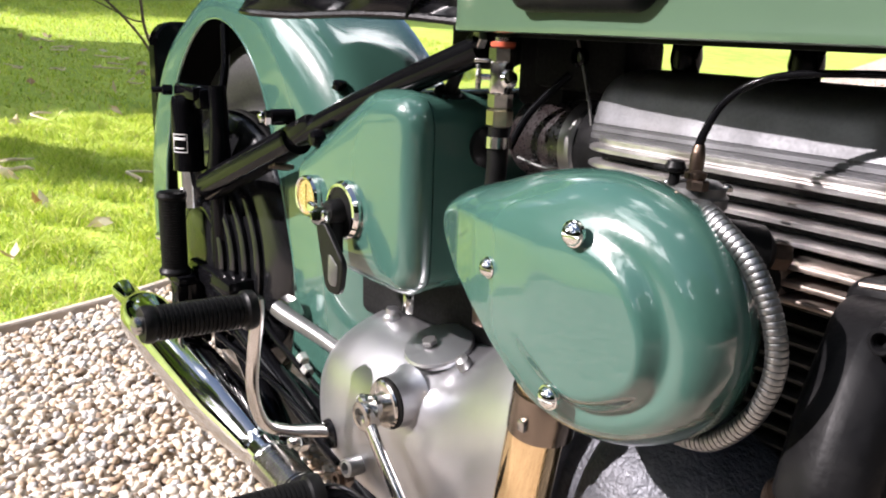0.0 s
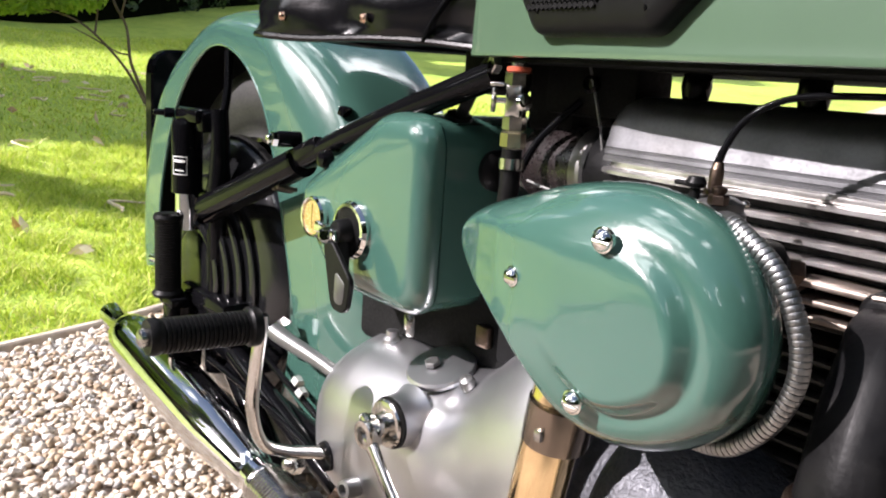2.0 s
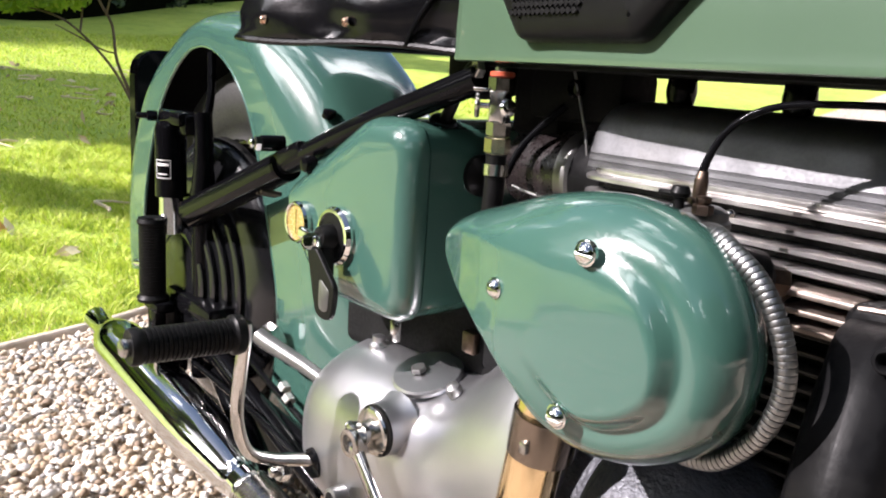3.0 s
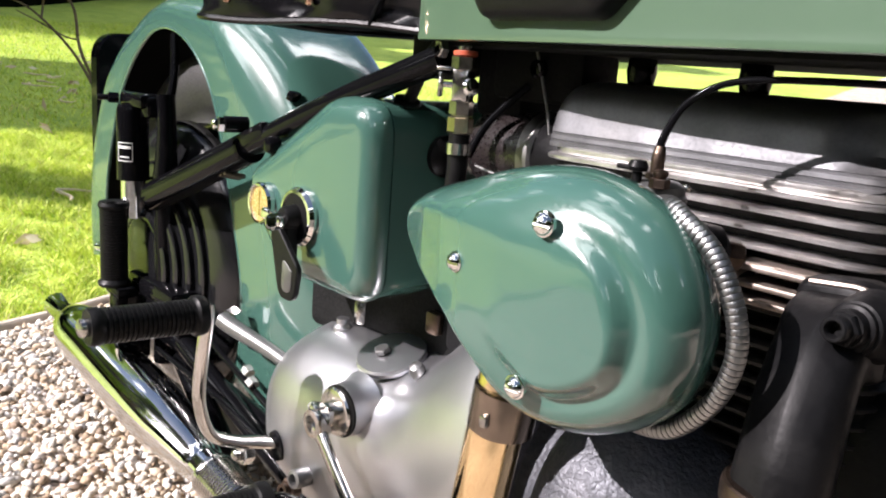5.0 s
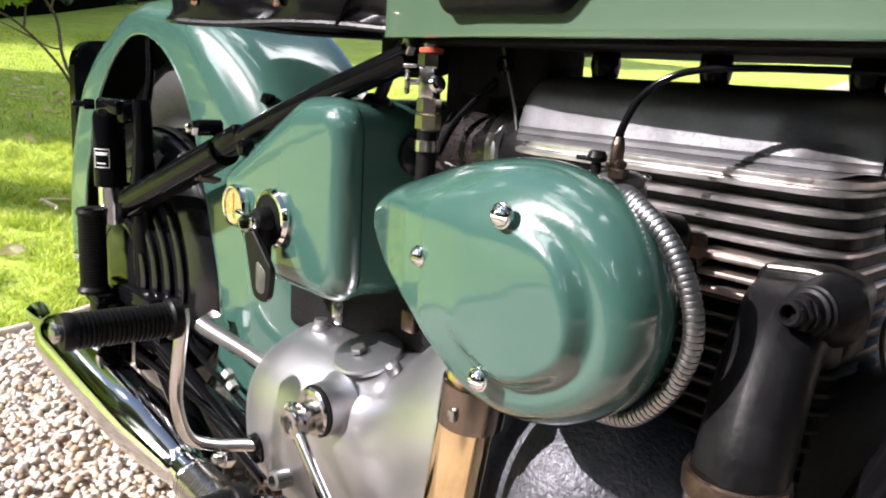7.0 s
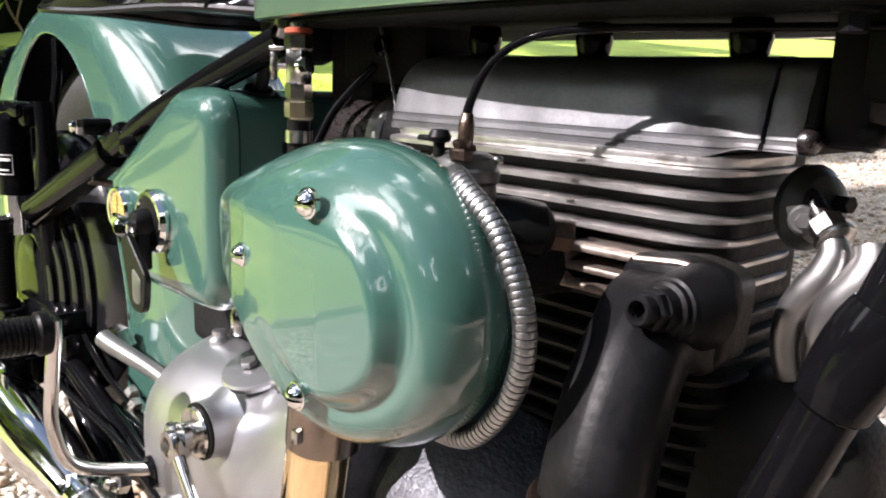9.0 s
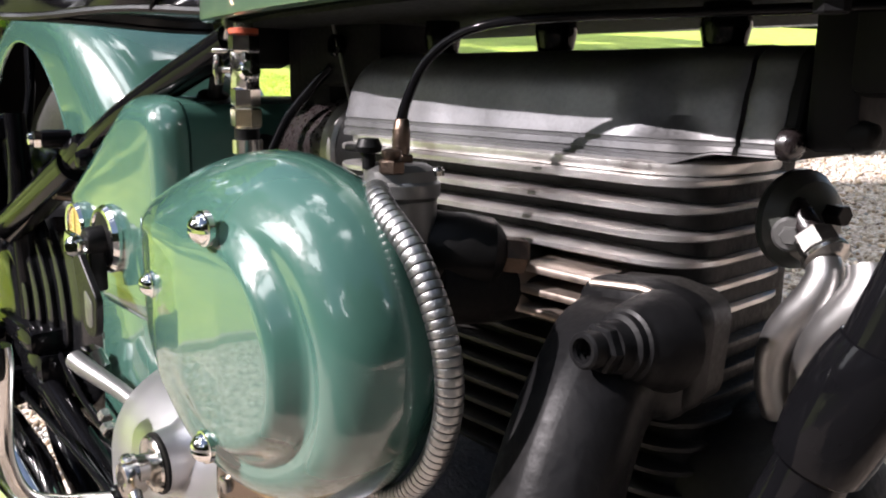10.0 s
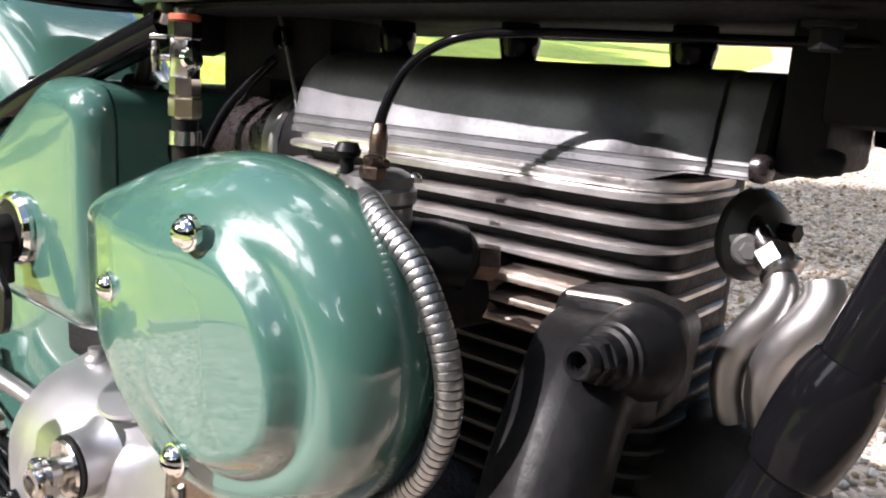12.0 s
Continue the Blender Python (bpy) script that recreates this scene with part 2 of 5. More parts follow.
def slotted_screw(name, origin, axis, r, mat, parent, label="", turn=0.0):
    """A domed screw head with a slot."""
    u, v, d = axes(axis)
    bm = bmesh.new()
    lathe(bm, [(r * 1.12, -0.0015), (r * 1.12, 0.0008), (r * 1.0, 0.0012)], origin, axis, 28)
    lathe(bm, [(r * 0.9, 0), (r * 0.9, r * 0.35)], origin, axis, 20)
    side = u * math.cos(turn) + v * math.sin(turn)
    for s in (1, -1):
        h = bmesh.new()
        lathe(h, [(r * math.cos(a), r * 0.95 * math.sin(a)) for a in (k * math.pi / 16 for k in range(9))], origin, axis, 28)
        bmesh.ops.bisect_plane(h, geom=h.verts[:] + h.edges[:] + h.faces[:], plane_co=Vector(origin) + side * s * r * 0.11,
                               plane_no=-side * s, clear_outer=True)
        bmesh.ops.holes_fill(h, edges=[e for e in h.edges if len(e.link_faces) == 1])
        me = bpy.data.meshes.new("half")
        h.to_mesh(me)
        h.free()
        bm.from_mesh(me)
        bpy.data.meshes.remove(me)
    return part(name, bm, mat, parent, label, 0.6)


# ---- garden: ground, drive, edging ----
KERB_Y = [-60, -8, -3, -1.2, -0.29, -0.01, 0.2, 0.9, 2.5, 6, 12, 30, 120]
KERB_X = [3, 0.3, -0.30, -0.55, -0.715, -0.80, -0.90, -1.2, -1.8, -2.7, -4.2, -9, -40]


def kerb_x(y):
    return np.interp(y, KERB_Y, KERB_X)


def rise(x, y):
    """Height of the ground: a level drive, and a lawn that climbs away from it."""
    d = np.maximum(0, kerb_x(y) - x)
    far = 0.07 * np.maximum(0, y - 3)
    return 0.1 * d + far + 0.012 * np.sin(1.7 * x + 0.6) * np.sin(1.3 * y) * np.minimum(1, d)


def sheet(name, verts, faces, mat):
    me = bpy.data.meshes.new(name)
    me.from_pydata([tuple(v) for v in verts], [], [tuple(f) for f in faces])
    me.polygons.foreach_set("use_smooth", [True] * len(me.polygons))
    me.materials.append(mat)
    return new(name, me)


def grid(name, xs, ys, lift, mat):
    """xs(y): the x of each column at that y."""
    V, Fc, k = [], [], len(xs(0.0))
    for y in ys:
        for x in xs(y):
            V.append((x, y, float(rise(x, y)) + lift))
    for j in range(len(ys) - 1):
        for i in range(k - 1):
            a = j * k + i
            Fc.append((a, a + 1, a + k + 1, a + k))
    return sheet(name, V, Fc, mat)


def lawn_material():
    m, n, l, b = material("mown_lawn")
    tc = n.new("ShaderNodeTexCoord")
    big, mid, fine = (n.new("ShaderNodeTexNoise") for _ in range(3))
    for t, s in ((big, 0.9), (mid, 7.0), (fine, 60.0)):
        t.inputs["Scale"].default_value, t.inputs["Detail"].default_value = s, 6
        l.new(tc.outputs["Object"], t.inputs["Vector"])
    r1, r2 = n.new("ShaderNodeValToRGB"), n.new("ShaderNodeMix")
    e = r1.color_ramp.elements
    e[0].position, e[0].color = 0.32, (0.195, 0.31, 0.029, 1)
    e[1].position, e[1].color = 0.7, (0.44, 0.53, 0.085, 1)
    add = n.new("ShaderNodeMath")
    add.operation = 'MULTIPLY_ADD'
    add.inputs[1].default_value, add.inputs[2].default_value = 0.5, 0.0
    l.new(mid.outputs[0], add.inputs[0])
    s2 = n.new("ShaderNodeMath")
    s2.operation = 'MULTIPLY_ADD'
    s2.inputs[1].default_value = 0.5
    l.new(big.outputs[0], s2.inputs[0])
    l.new(add.outputs[0], s2.inputs[2])
    l.new(s2.outputs[0], r1.inputs[0])
    r2.data_type, r2.blend_type = 'RGBA', 'OVERLAY'
    r2.inputs[0].default_value = 0.3
    l.new(r1.outputs[0], r2.inputs[6])
    l.new(fine.outputs[0], r2.inputs[7])
    l.new(r2.outputs[2], b.inputs["Base Color"])
    b.inputs["Roughness"].default_value = 0.8
    bp = n.new("ShaderNodeBump")
    bp.inputs["Strength"].default_value, bp.inputs["Distance"].default_value = 0.6, 0.02
    l.new(fine.outputs[0], bp.inputs["Height"])
    l.new(bp.outputs[0], b.inputs["Normal"])
    return m


def gravel_material():
    """Fine stones of the drive where no single stone is built."""
    m, n, l, b = material("pea_gravel_bed")
    tc, v = n.new("ShaderNodeTexCoord"), n.new("ShaderNodeTexVoronoi")
    v.inputs["Scale"].default_value = 62
    l.new(tc.outputs["Object"], v.inputs["Vector"])
    ramp = n.new("ShaderNodeValToRGB")
    e = ramp.color_ramp.elements
    e.new(0.5)
    for k, (p, c) in enumerate(((0.0, (0.2, 0.155, 0.12)), (0.5, (0.42, 0.34, 0.275)), (1.0, (0.62, 0.55, 0.47)))):
        e[k].position, e[k].color = p, (*c, 1)
    sep = n.new("ShaderNodeSeparateColor")
    l.new(v.outputs["Color"], sep.inputs[0])
    l.new(sep.outputs[0], ramp.inputs[0])
    l.new(ramp.outputs[0], b.inputs["Base Color"])
    b.inputs["Roughness"].default_value = 0.85
    bp = n.new("ShaderNodeBump")
    bp.invert = True
    bp.inputs["Strength"].default_value, bp.inputs["Distance"].default_value = 1.0, 0.012
    l.new(v.outputs["Distance"], bp.inputs["Height"])
    l.new(bp.outputs[0], b.inputs["Normal"])
    return m


LAWN, BED = lawn_material(), gravel_material()
ys = sorted(set([round(v, 3) for v in np.concatenate([np.linspace(-1.6, 4, 70), np.geomspace(4.3, 120, 26), -np.geomspace(1.8, 60, 18)])]))
dl = np.concatenate([np.linspace(0, 3, 40), np.geomspace(3.2, 150, 30)])
tagged(grid("ground", lambda y: kerb_x(y) - dl, ys, 0.0, LAWN), "sunlit mown green lawn climbing to a dark hedge", "lawn", kind="structure")
dr = np.concatenate([np.linspace(0, 3, 30), np.geomspace(3.3, 90, 16)])
tagged(grid("gravel_drive", lambda y: kerb_x(y) + dr, ys, 0.0, BED), "pale brown pea gravel drive beside a lawn", "gravel drive", kind="structure")

EDGE = paint("weathered_edging_board", (0.42, 0.36, 0.29), 0.8, 0, 0, 0.25, 18, 0.6, 160, dirt=0.4, dirt_color=(0.2, 0.16, 0.11))
bm = bmesh.new()
run = [y for y in np.linspace(-2.2, 6, 60)]
rings = []
for y in run:
    x = float(kerb_x(y))
    z = float(rise(x, y))
    w = 0.004 * math.sin(9 * y)
    rings.append([(x - 0.012 + w, y, z - 0.05), (x + 0.012 + w, y, z - 0.05), (x + 0.012 + w, y, z + 0.016), (x + 0.008 + w, y, z + 0.02),
                  (x - 0.008 + w, y, z + 0.02), (x - 0.012 + w, y, z + 0.016)])
skin(bm, rings)
edging = new("trim_lawn_edging", finish("trim_lawn_edging", bm, EDGE))
tagged(edging, "weathered timber edging board between lawn and gravel", "lawn edging", kind="structure")


# ---- loose gravel, grass blades, leaves ----
rng = np.random.default_rng(7)


def turns(k):
    q = rng.normal(size=(k, 4))
    q /= np.linalg.norm(q, axis=1)[:, None]
    w, x, y, z = q.T
    return np.stack([np.stack([1 - 2 * (y * y + z * z), 2 * (x * y - z * w), 2 * (x * z + y * w)], 1),
                     np.stack([2 * (x * y + z * w), 1 - 2 * (x * x + z * z), 2 * (y * z - x * w)], 1),
                     np.stack([2 * (x * z - y * w), 2 * (y * z + x * w), 1 - 2 * (x * x + y * y)], 1)], 1)


def ball(level):
    b = bmesh.new()
    bmesh.ops.create_icosphere(b, subdivisions=level, radius=1)
    b.verts.ensure_lookup_table()
    V = np.array([v.co[:] for v in b.verts])
    Fc = np.array([[v.index for v in f.verts] for f in b.faces])
    b.free()
    return V, Fc


def stones(name, xy, size, level, mat, label):
    """Loose pebbles, each with its own shape, joined in one mesh."""
    V, Fc = ball(level)
    k = len(xy)
    s = size * rng.uniform(0.55, 1.4, (k, 1)) * np.stack([np.ones(k), rng.uniform(0.6, 0.95, k), rng.uniform(0.4, 0.7, k)], 1)
    lump = 1 + 0.12 * rng.normal(size=(k, len(V), 1))
    for _ in range(3):
        wave = rng.normal(size=(k, 1, 3)) * 1.5
        lump += 0.13 * np.sin((V[None] * wave).sum(2) + rng.uniform(0, 6.28, (k, 1)))[:, :, None]
    P = V[None] * lump * s[:, None, :]
    tilt = turns(k)
    flat = rng.random(k) < 0.6
    yaw = rng.uniform(0, 6.28, k)
    c, sn = np.cos(yaw), np.sin(yaw)
    tilt[flat] = np.stack([np.stack([c, -sn, 0 * c], 1), np.stack([sn, c, 0 * c], 1), np.stack([0 * c, 0 * c, 1 + 0 * c], 1)], 1)[flat]
    P = np.einsum('kij,kvj->kvi', tilt, P)
    z = rise(xy[:, 0], xy[:, 1]) + rng.uniform(-0.001, 0.009, k)
    P += np.stack([xy[:, 0], xy[:, 1], z], 1)[:, None, :]
    faces = (Fc[None] + (np.arange(k) * len(V))[:, None, None]).reshape(-1, 3)
    ob = sheet(name, P.reshape(-1, 3).tolist(), faces.tolist(), mat)
    ob.data.polygons.foreach_set("use_smooth", [True] * len(ob.data.polygons))
    return tagged(ob, label, "gravel", kind="stuff")


PEBBLE = islands("pebbles", ((0.0, (0.20, 0.145, 0.10)), (0.14, (0.42, 0.31, 0.20)), (0.34, (0.54, 0.455, 0.35)), (0.66, (0.66, 0.59, 0.49)),
                             (0.82, (0.72, 0.68, 0.62)), (1.0, (0.36, 0.345, 0.325))), 0.75, 0.3, 180)


def on_drive(k, x0, x1, y0, y1, edge=0.02):
    p = np.stack([rng.uniform(x0, x1, k), rng.uniform(y0, y1, k)], 1)
    return p[p[:, 0] > kerb_x(p[:, 1]) + edge]


stones("gravel_stones", on_drive(30000, -1.0, 0.75, -0.75, 0.75), 0.0089, 1, PEBBLE, "pale brown and grey rounded gravel stones on the drive")
stones("far_gravel_stones", on_drive(26000, -2.6, 1.3, 0.75, 7.5), 0.0125, 1, PEBBLE, "pale brown gravel stones behind the motorcycle")


def blades(name, xy, height, width, mat, label):
    """Grass blades: bent strips of two quads, joined."""
    k = len(xy)
    a = rng.uniform(0, 6.28, k)
    tuft = np.zeros(k)
    for _ in range(14):
        q, ph = rng.uniform(0, 6.28), rng.uniform(0, 6.28)
        tuft += np.sin((xy[:, 0] * math.cos(q) + xy[:, 1] * math.sin(q)) * 6.28 / rng.uniform(0.07, 0.3) + ph)
    tuft = np.clip(0.5 + 0.19 * tuft, 0.0, 1.0)
    h = height * rng.uniform(0.5, 1.3, k) * (0.35 + 1.15 * tuft)
    lean = rng.uniform(0.5, 1.6, k) * h
    b = rng.uniform(0, 6.28, k)
    w = width * rng.uniform(0.6, 1.3, k)
    z = rise(xy[:, 0], xy[:, 1])
    base = np.stack([xy[:, 0], xy[:, 1], z - 0.004], 1)
    side = np.stack([np.cos(a), np.sin(a), 0 * a], 1) * w[:, None]
    bend = np.stack([np.cos(b), np.sin(b), 0 * b], 1) * lean[:, None]
    up = np.stack([0 * a, 0 * a, h], 1)
    P = np.stack([base - side, base + side, base + 0.3 * bend + 0.6 * up + side * 0.8, base + 0.3 * bend + 0.6 * up - side * 0.8, base + bend + up], 1)
    i = np.arange(k)[:, None] * 5
    F4 = (i + np.array([0, 1, 2, 3])).tolist()
    F3 = (i + np.array([3, 2, 4])).tolist()
    ob = sheet(name, P.reshape(-1, 3).tolist(), F4 + F3, mat)
    return tagged(ob, label, "grass", kind="stuff")


BLADE = islands("grass_blade", ((0.0, (0.24, 0.40, 0.03)), (0.35, (0.54, 0.68, 0.07)), (0.7, (0.70, 0.80, 0.12)), (0.92, (0.74, 0.77, 0.21)), (1.0, (0.7, 0.6, 0.34))),
                0.55, 0, 90, trans=0.38)


def on_lawn(k, d0, d1, y0, y1):
    d, y = rng.uniform(d0, d1, k), rng.uniform(y0, y1, k)
    return np.stack([kerb_x(y) - d, y], 1)


blades("grass", on_lawn(62000, 0.02, 1.9, -0.6, 1.1), 0.030, 0.0018, BLADE, "short sunlit lawn grass beside the gravel")
blades("far_grass", on_lawn(60000, 1.9, 8.5, -0.6, 5.0), 0.026, 0.0036, BLADE, "mown lawn grass under dappled shade")


def leaf_cloud(name, centres, radii, count, size, mat, parent=None, label="", category="", kind="", squash=0.8):
    """A crown of many small folded leaves in uneven clumps."""
    c, r = np.array(centres, float), np.array(radii, float)
    k = rng.choice(len(c), count, p=r ** 2 / (r ** 2).sum())
    v = rng.normal(size=(count, 3))
    v /= np.linalg.norm(v, axis=1)[:, None]
    v *= (rng.uniform(0.35, 1.05, count) ** 0.5)[:, None] * r[k][:, None]
    v[:, 2] *= squash
    p = c[k] + v
    R = turns(count)
    s = size * rng.uniform(0.6, 1.3, count)
    tpl = np.array([(-1, 0, 0), (0, -0.45, 0.12), (1, 0, 0), (0, 0.45, 0.12)])
    P = np.einsum('kij,vj->kvi', R, tpl) * s[:, None, None] + p[:, None, :]
    i = np.arange(count)[:, None] * 4
    Fc = (i + np.array([0, 1, 2])).tolist() + (i + np.array([0, 2, 3])).tolist()
    ob = sheet(name, P.reshape(-1, 3).tolist(), Fc, mat)
    ob.parent = parent
    return tagged(ob, label, category, kind=kind)


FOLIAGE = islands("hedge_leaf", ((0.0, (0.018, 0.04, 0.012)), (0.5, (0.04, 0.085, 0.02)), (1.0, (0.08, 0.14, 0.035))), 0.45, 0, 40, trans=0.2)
# fresh shrub leaves; on tree crowns the paler colour stands for sunlight
SUNLIT_SPRING = islands("young_sunlit_leaf", ((0.0, (0.20, 0.36, 0.03)), (0.6, (0.34, 0.52, 0.05)), (1.0, (0.5, 0.62, 0.09))), 0.45, 0, 60, trans=0.5)
DRY = islands("dry_leaf", ((0.0, (0.5, 0.34, 0.2)), (0.4, (0.66, 0.54, 0.4)), (0.86, (0.78, 0.7, 0.58)), (1.0, (0.62, 0.24, 0.07))), 0.7, 0.2, 120, trans=0.35)
BARK = paint("twig_bark", (0.10, 0.07, 0.05), 0.85, 0, 0, 0.3, 30, 0.8, 120)
# near-black colour stands for the shade deep inside the hedges
SHADE = paint("hedge_inner_shade", (0.003, 0.004, 0.002), 1.0, 0, 0, 0.3, 3, 0.5, 20, 0.0, 0.0)


def hedge(path, height, depth, count, label):
    """A clipped hedge: a heart with its inner shade as near-black colour, leaves all over it."""
    top = new("hedge")
    top.location = (*path[0], float(rise(*path[0])))
    tagged(top, label, "hedge")
    o = top.location.copy()
    pts = glide([(x, y, 0) for x, y in path], 5)
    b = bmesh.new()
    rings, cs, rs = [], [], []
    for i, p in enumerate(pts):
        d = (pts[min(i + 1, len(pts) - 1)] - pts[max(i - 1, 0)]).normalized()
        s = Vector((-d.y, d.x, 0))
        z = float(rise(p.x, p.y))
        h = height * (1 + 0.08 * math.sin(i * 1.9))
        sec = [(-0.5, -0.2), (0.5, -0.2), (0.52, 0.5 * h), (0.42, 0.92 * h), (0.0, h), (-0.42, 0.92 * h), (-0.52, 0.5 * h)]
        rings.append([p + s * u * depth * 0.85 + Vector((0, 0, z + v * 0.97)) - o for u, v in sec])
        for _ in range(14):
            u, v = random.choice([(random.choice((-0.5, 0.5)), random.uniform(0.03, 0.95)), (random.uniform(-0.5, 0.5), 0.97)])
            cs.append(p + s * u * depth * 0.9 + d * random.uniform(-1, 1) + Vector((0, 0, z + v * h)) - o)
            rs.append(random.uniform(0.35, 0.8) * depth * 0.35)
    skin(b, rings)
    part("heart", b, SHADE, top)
    leaf_cloud("foliage", cs, rs, count, 0.07, FOLIAGE, top)
    return top


hedge([(-11.4, -0.9), (-11.4, 0.6), (-12.0, 1.9), (-14.8, 4.2), (-18.8, 7.2), (-23, 11)], 1.75, 1.5, 28000,
      "dark clipped evergreen hedge along the lawn's far edge")
hedge([(-3, -15.5), (-8, -13.5), (-10.6, -8), (-10.6, -4), (-11.2, -1.9)], 3.4, 1.6, 14000, "dark clipped evergreen hedge along the lawn's side")
hedge([(-24, 14), (-34, 26), (-44, 52), (-20, 78), (20, 80)], 3.2, 2.2, 9000, "distant dark hedge closing the lawn")
# unseen hedge, added to block low sky from the motorcycle's reflections
hedge([(-14, -15), (-6, -16.5), (2, -15), (7.5, -11), (8.5, -5), (8.5, 0), (9, 10), (12, 24)], 4.6, 2.2, 22000,
      "unseen tall dark hedge added across the drive to darken reflections")


def tree(x, y, height, crown, clumps, count, label, seed, low=0.25, lean=(0, 0)):
    rd = random.Random(seed)
    top = new("tree")
    z = float(rise(x, y))
    top.location = (x, y, z)
    tagged(top, label, "tree", group="garden trees")
    b = bmesh.new()
    way = Vector((*lean, 0))
    sweep(b, [(0, 0, -0.1), Vector((0.08, 0.03, height * 0.35)) + way * 0.35, Vector((-0.05, 0.1, height * 0.7)) + way * 0.7, Vector((0.1, 0.0, height * 0.95)) + way * 0.95], [0.16, 0.12, 0.08, 0.03], 10, 4)
    cs, rs = [], []
    for i in range(clumps):
        a, t = i * 2.4 + rd.uniform(-0.4, 0.4), rd.uniform(low, 1.0)
        rr = crown * rd.uniform(0.45, 1.0) * math.sin(math.pi * (0.25 + 0.7 * t)) ** 0.7
        tip = Vector((rr * math.cos(a), rr * math.sin(a), height * t)) + way * t
        foot = Vector((0.02, 0.05, height * (t - 0.16))) + way * (t - 0.16)
        sweep(b, [foot, foot.lerp(tip, 0.5) + Vector((0, 0, 0.1)), tip], [0.045, 0.025, 0.008], 6, 3)
        cs.append(tip)
        rs.append(rd.uniform(0.45, 0.9) * crown * 0.34)
    part("trunk", b, BARK, top)
    # sunlit crowns take the paler leaf, their light put into the colour
    leaf_cloud("crown", cs, rs, count, 0.19 if "tall" in label else 0.13, SUNLIT_SPRING if "sunlit" in label else FOLIAGE, top)
    return top


# unseen trees added beside the lawn, to shade it, the drive and reflections
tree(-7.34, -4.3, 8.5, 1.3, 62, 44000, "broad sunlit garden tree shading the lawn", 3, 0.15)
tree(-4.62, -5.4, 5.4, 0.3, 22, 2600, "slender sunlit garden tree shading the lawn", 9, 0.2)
tree(-16.0, 3.2, 12.5, 3.6, 44, 14000, "unseen tall sunlit tree added behind the hedge for reflections", 21)
tree(-15.5, -1.8, 11.0, 3.0, 40, 12000, "unseen tall sunlit tree added behind the hedge for reflections", 22)
tree(-7.54, -7.0, 12.0, 1.2, 16, 4500, "unseen tall slender tree added over the drive for shade", 41, 0.7)
tree(-13.2, 0.6, 9.5, 3.0, 44, 13000, "unseen tall sunlit tree added behind the hedge for reflections", 24, 0.1)
tree(-4.5, -15.0, 9.0, 3.4, 40, 12000, "unseen tall dark tree added beside the drive to darken reflections", 19)
tree(-6.57, -4.9, 10.4, 2.4, 46, 15000, "unseen broad leafy tree added leaning over the drive for shade", 33, 0.72, (2.6, -3.3))
tree(-0.13, -8.1, 8.4, 1.1, 30, 11000, "unseen broad leafy tree added to shade the drive", 53, 0.5)
tree(-0.96, -6.9, 5.6, 0.88, 28, 12000, "unseen small leafy tree added to shade the drive", 55, 0.8)
tree(-0.44, -11.6, 7.5, 2.2, 36, 13000, "unseen broad leafy tree added to shade the drive", 56, 0.5)
tree(-0.46, -7.9, 6.0, 0.9, 26, 9000, "unseen small leafy tree added to shade the drive", 54, 0.68)
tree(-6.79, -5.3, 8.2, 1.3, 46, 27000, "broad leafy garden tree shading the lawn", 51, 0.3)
tree(2.77, -9.2, 7.6, 1.9, 30, 10000, "unseen broad leafy tree added to shade the drive", 34)
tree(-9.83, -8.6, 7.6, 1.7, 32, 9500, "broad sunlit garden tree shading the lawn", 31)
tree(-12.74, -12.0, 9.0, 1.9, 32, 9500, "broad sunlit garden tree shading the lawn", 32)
tree(-18.5, 9.5, 12.0, 3.8, 44, 12000, "unseen tall sunlit tree added behind the hedge for reflections", 23)
# unseen row that keeps bright sky out of the enamel's reflections
tree(10.6, -5.0, 9.0, 3.0, 46, 16000, "unseen tall dark tree added beside the drive to darken reflections", 11)
tree(10.4, -0.5, 8.5, 3.0, 46, 16000, "unseen tall dark tree added beside the drive to darken reflections", 13)
tree(11.0, 6.5, 8.5, 3.0, 44, 14000, "unseen tall dark tree added beside the drive to darken reflections", 17)

# young shrub on the lawn
shrub = new("shrub")
sx, sy = -3.09, 0.93
shrub.location = (sx, sy, float(rise(sx, sy)))
tagged(shrub, "bare-stemmed young shrub with fresh yellow-green leaves on the lawn", "shrub")
RT = Vector((0.617, 0.787, 0))


def sprig(u, z, v=0.0):
    return RT * u + Vector((-0.787, 0.617, 0)) * v + Vector((0, 0, z))


bm = bmesh.new()
sweep(bm, [sprig(0.0, -0.03), sprig(-0.05, 0.2, 0.02), sprig(-0.12, 0.40), sprig(-0.16, 0.58, 0.05), sprig(-0.21, 0.72), sprig(-0.24, 1.0)],
      [0.011, 0.009, 0.008, 0.007, 0.006, 0.004], 8, 5)
sweep(bm, [sprig(-0.05, 0.20), sprig(-0.16, 0.37, 0.03), sprig(-0.30, 0.53), sprig(-0.45, 0.61, 0.04), sprig(-0.65, 0.65), sprig(-0.85, 0.68)],
      [0.008, 0.007, 0.006, 0.005, 0.004, 0.003], 7, 5)
sweep(bm, [sprig(-0.30, 0.53), sprig(-0.31, 0.6, 0.05), sprig(-0.28, 0.70), sprig(-0.27, 0.86)], [0.006, 0.005, 0.004, 0.003], 6, 4)
sweep(bm, [sprig(-0.17, 0.62), sprig(-0.13, 0.72, -0.03), sprig(-0.08, 0.92)], [0.006, 0.005, 0.003], 6, 4)
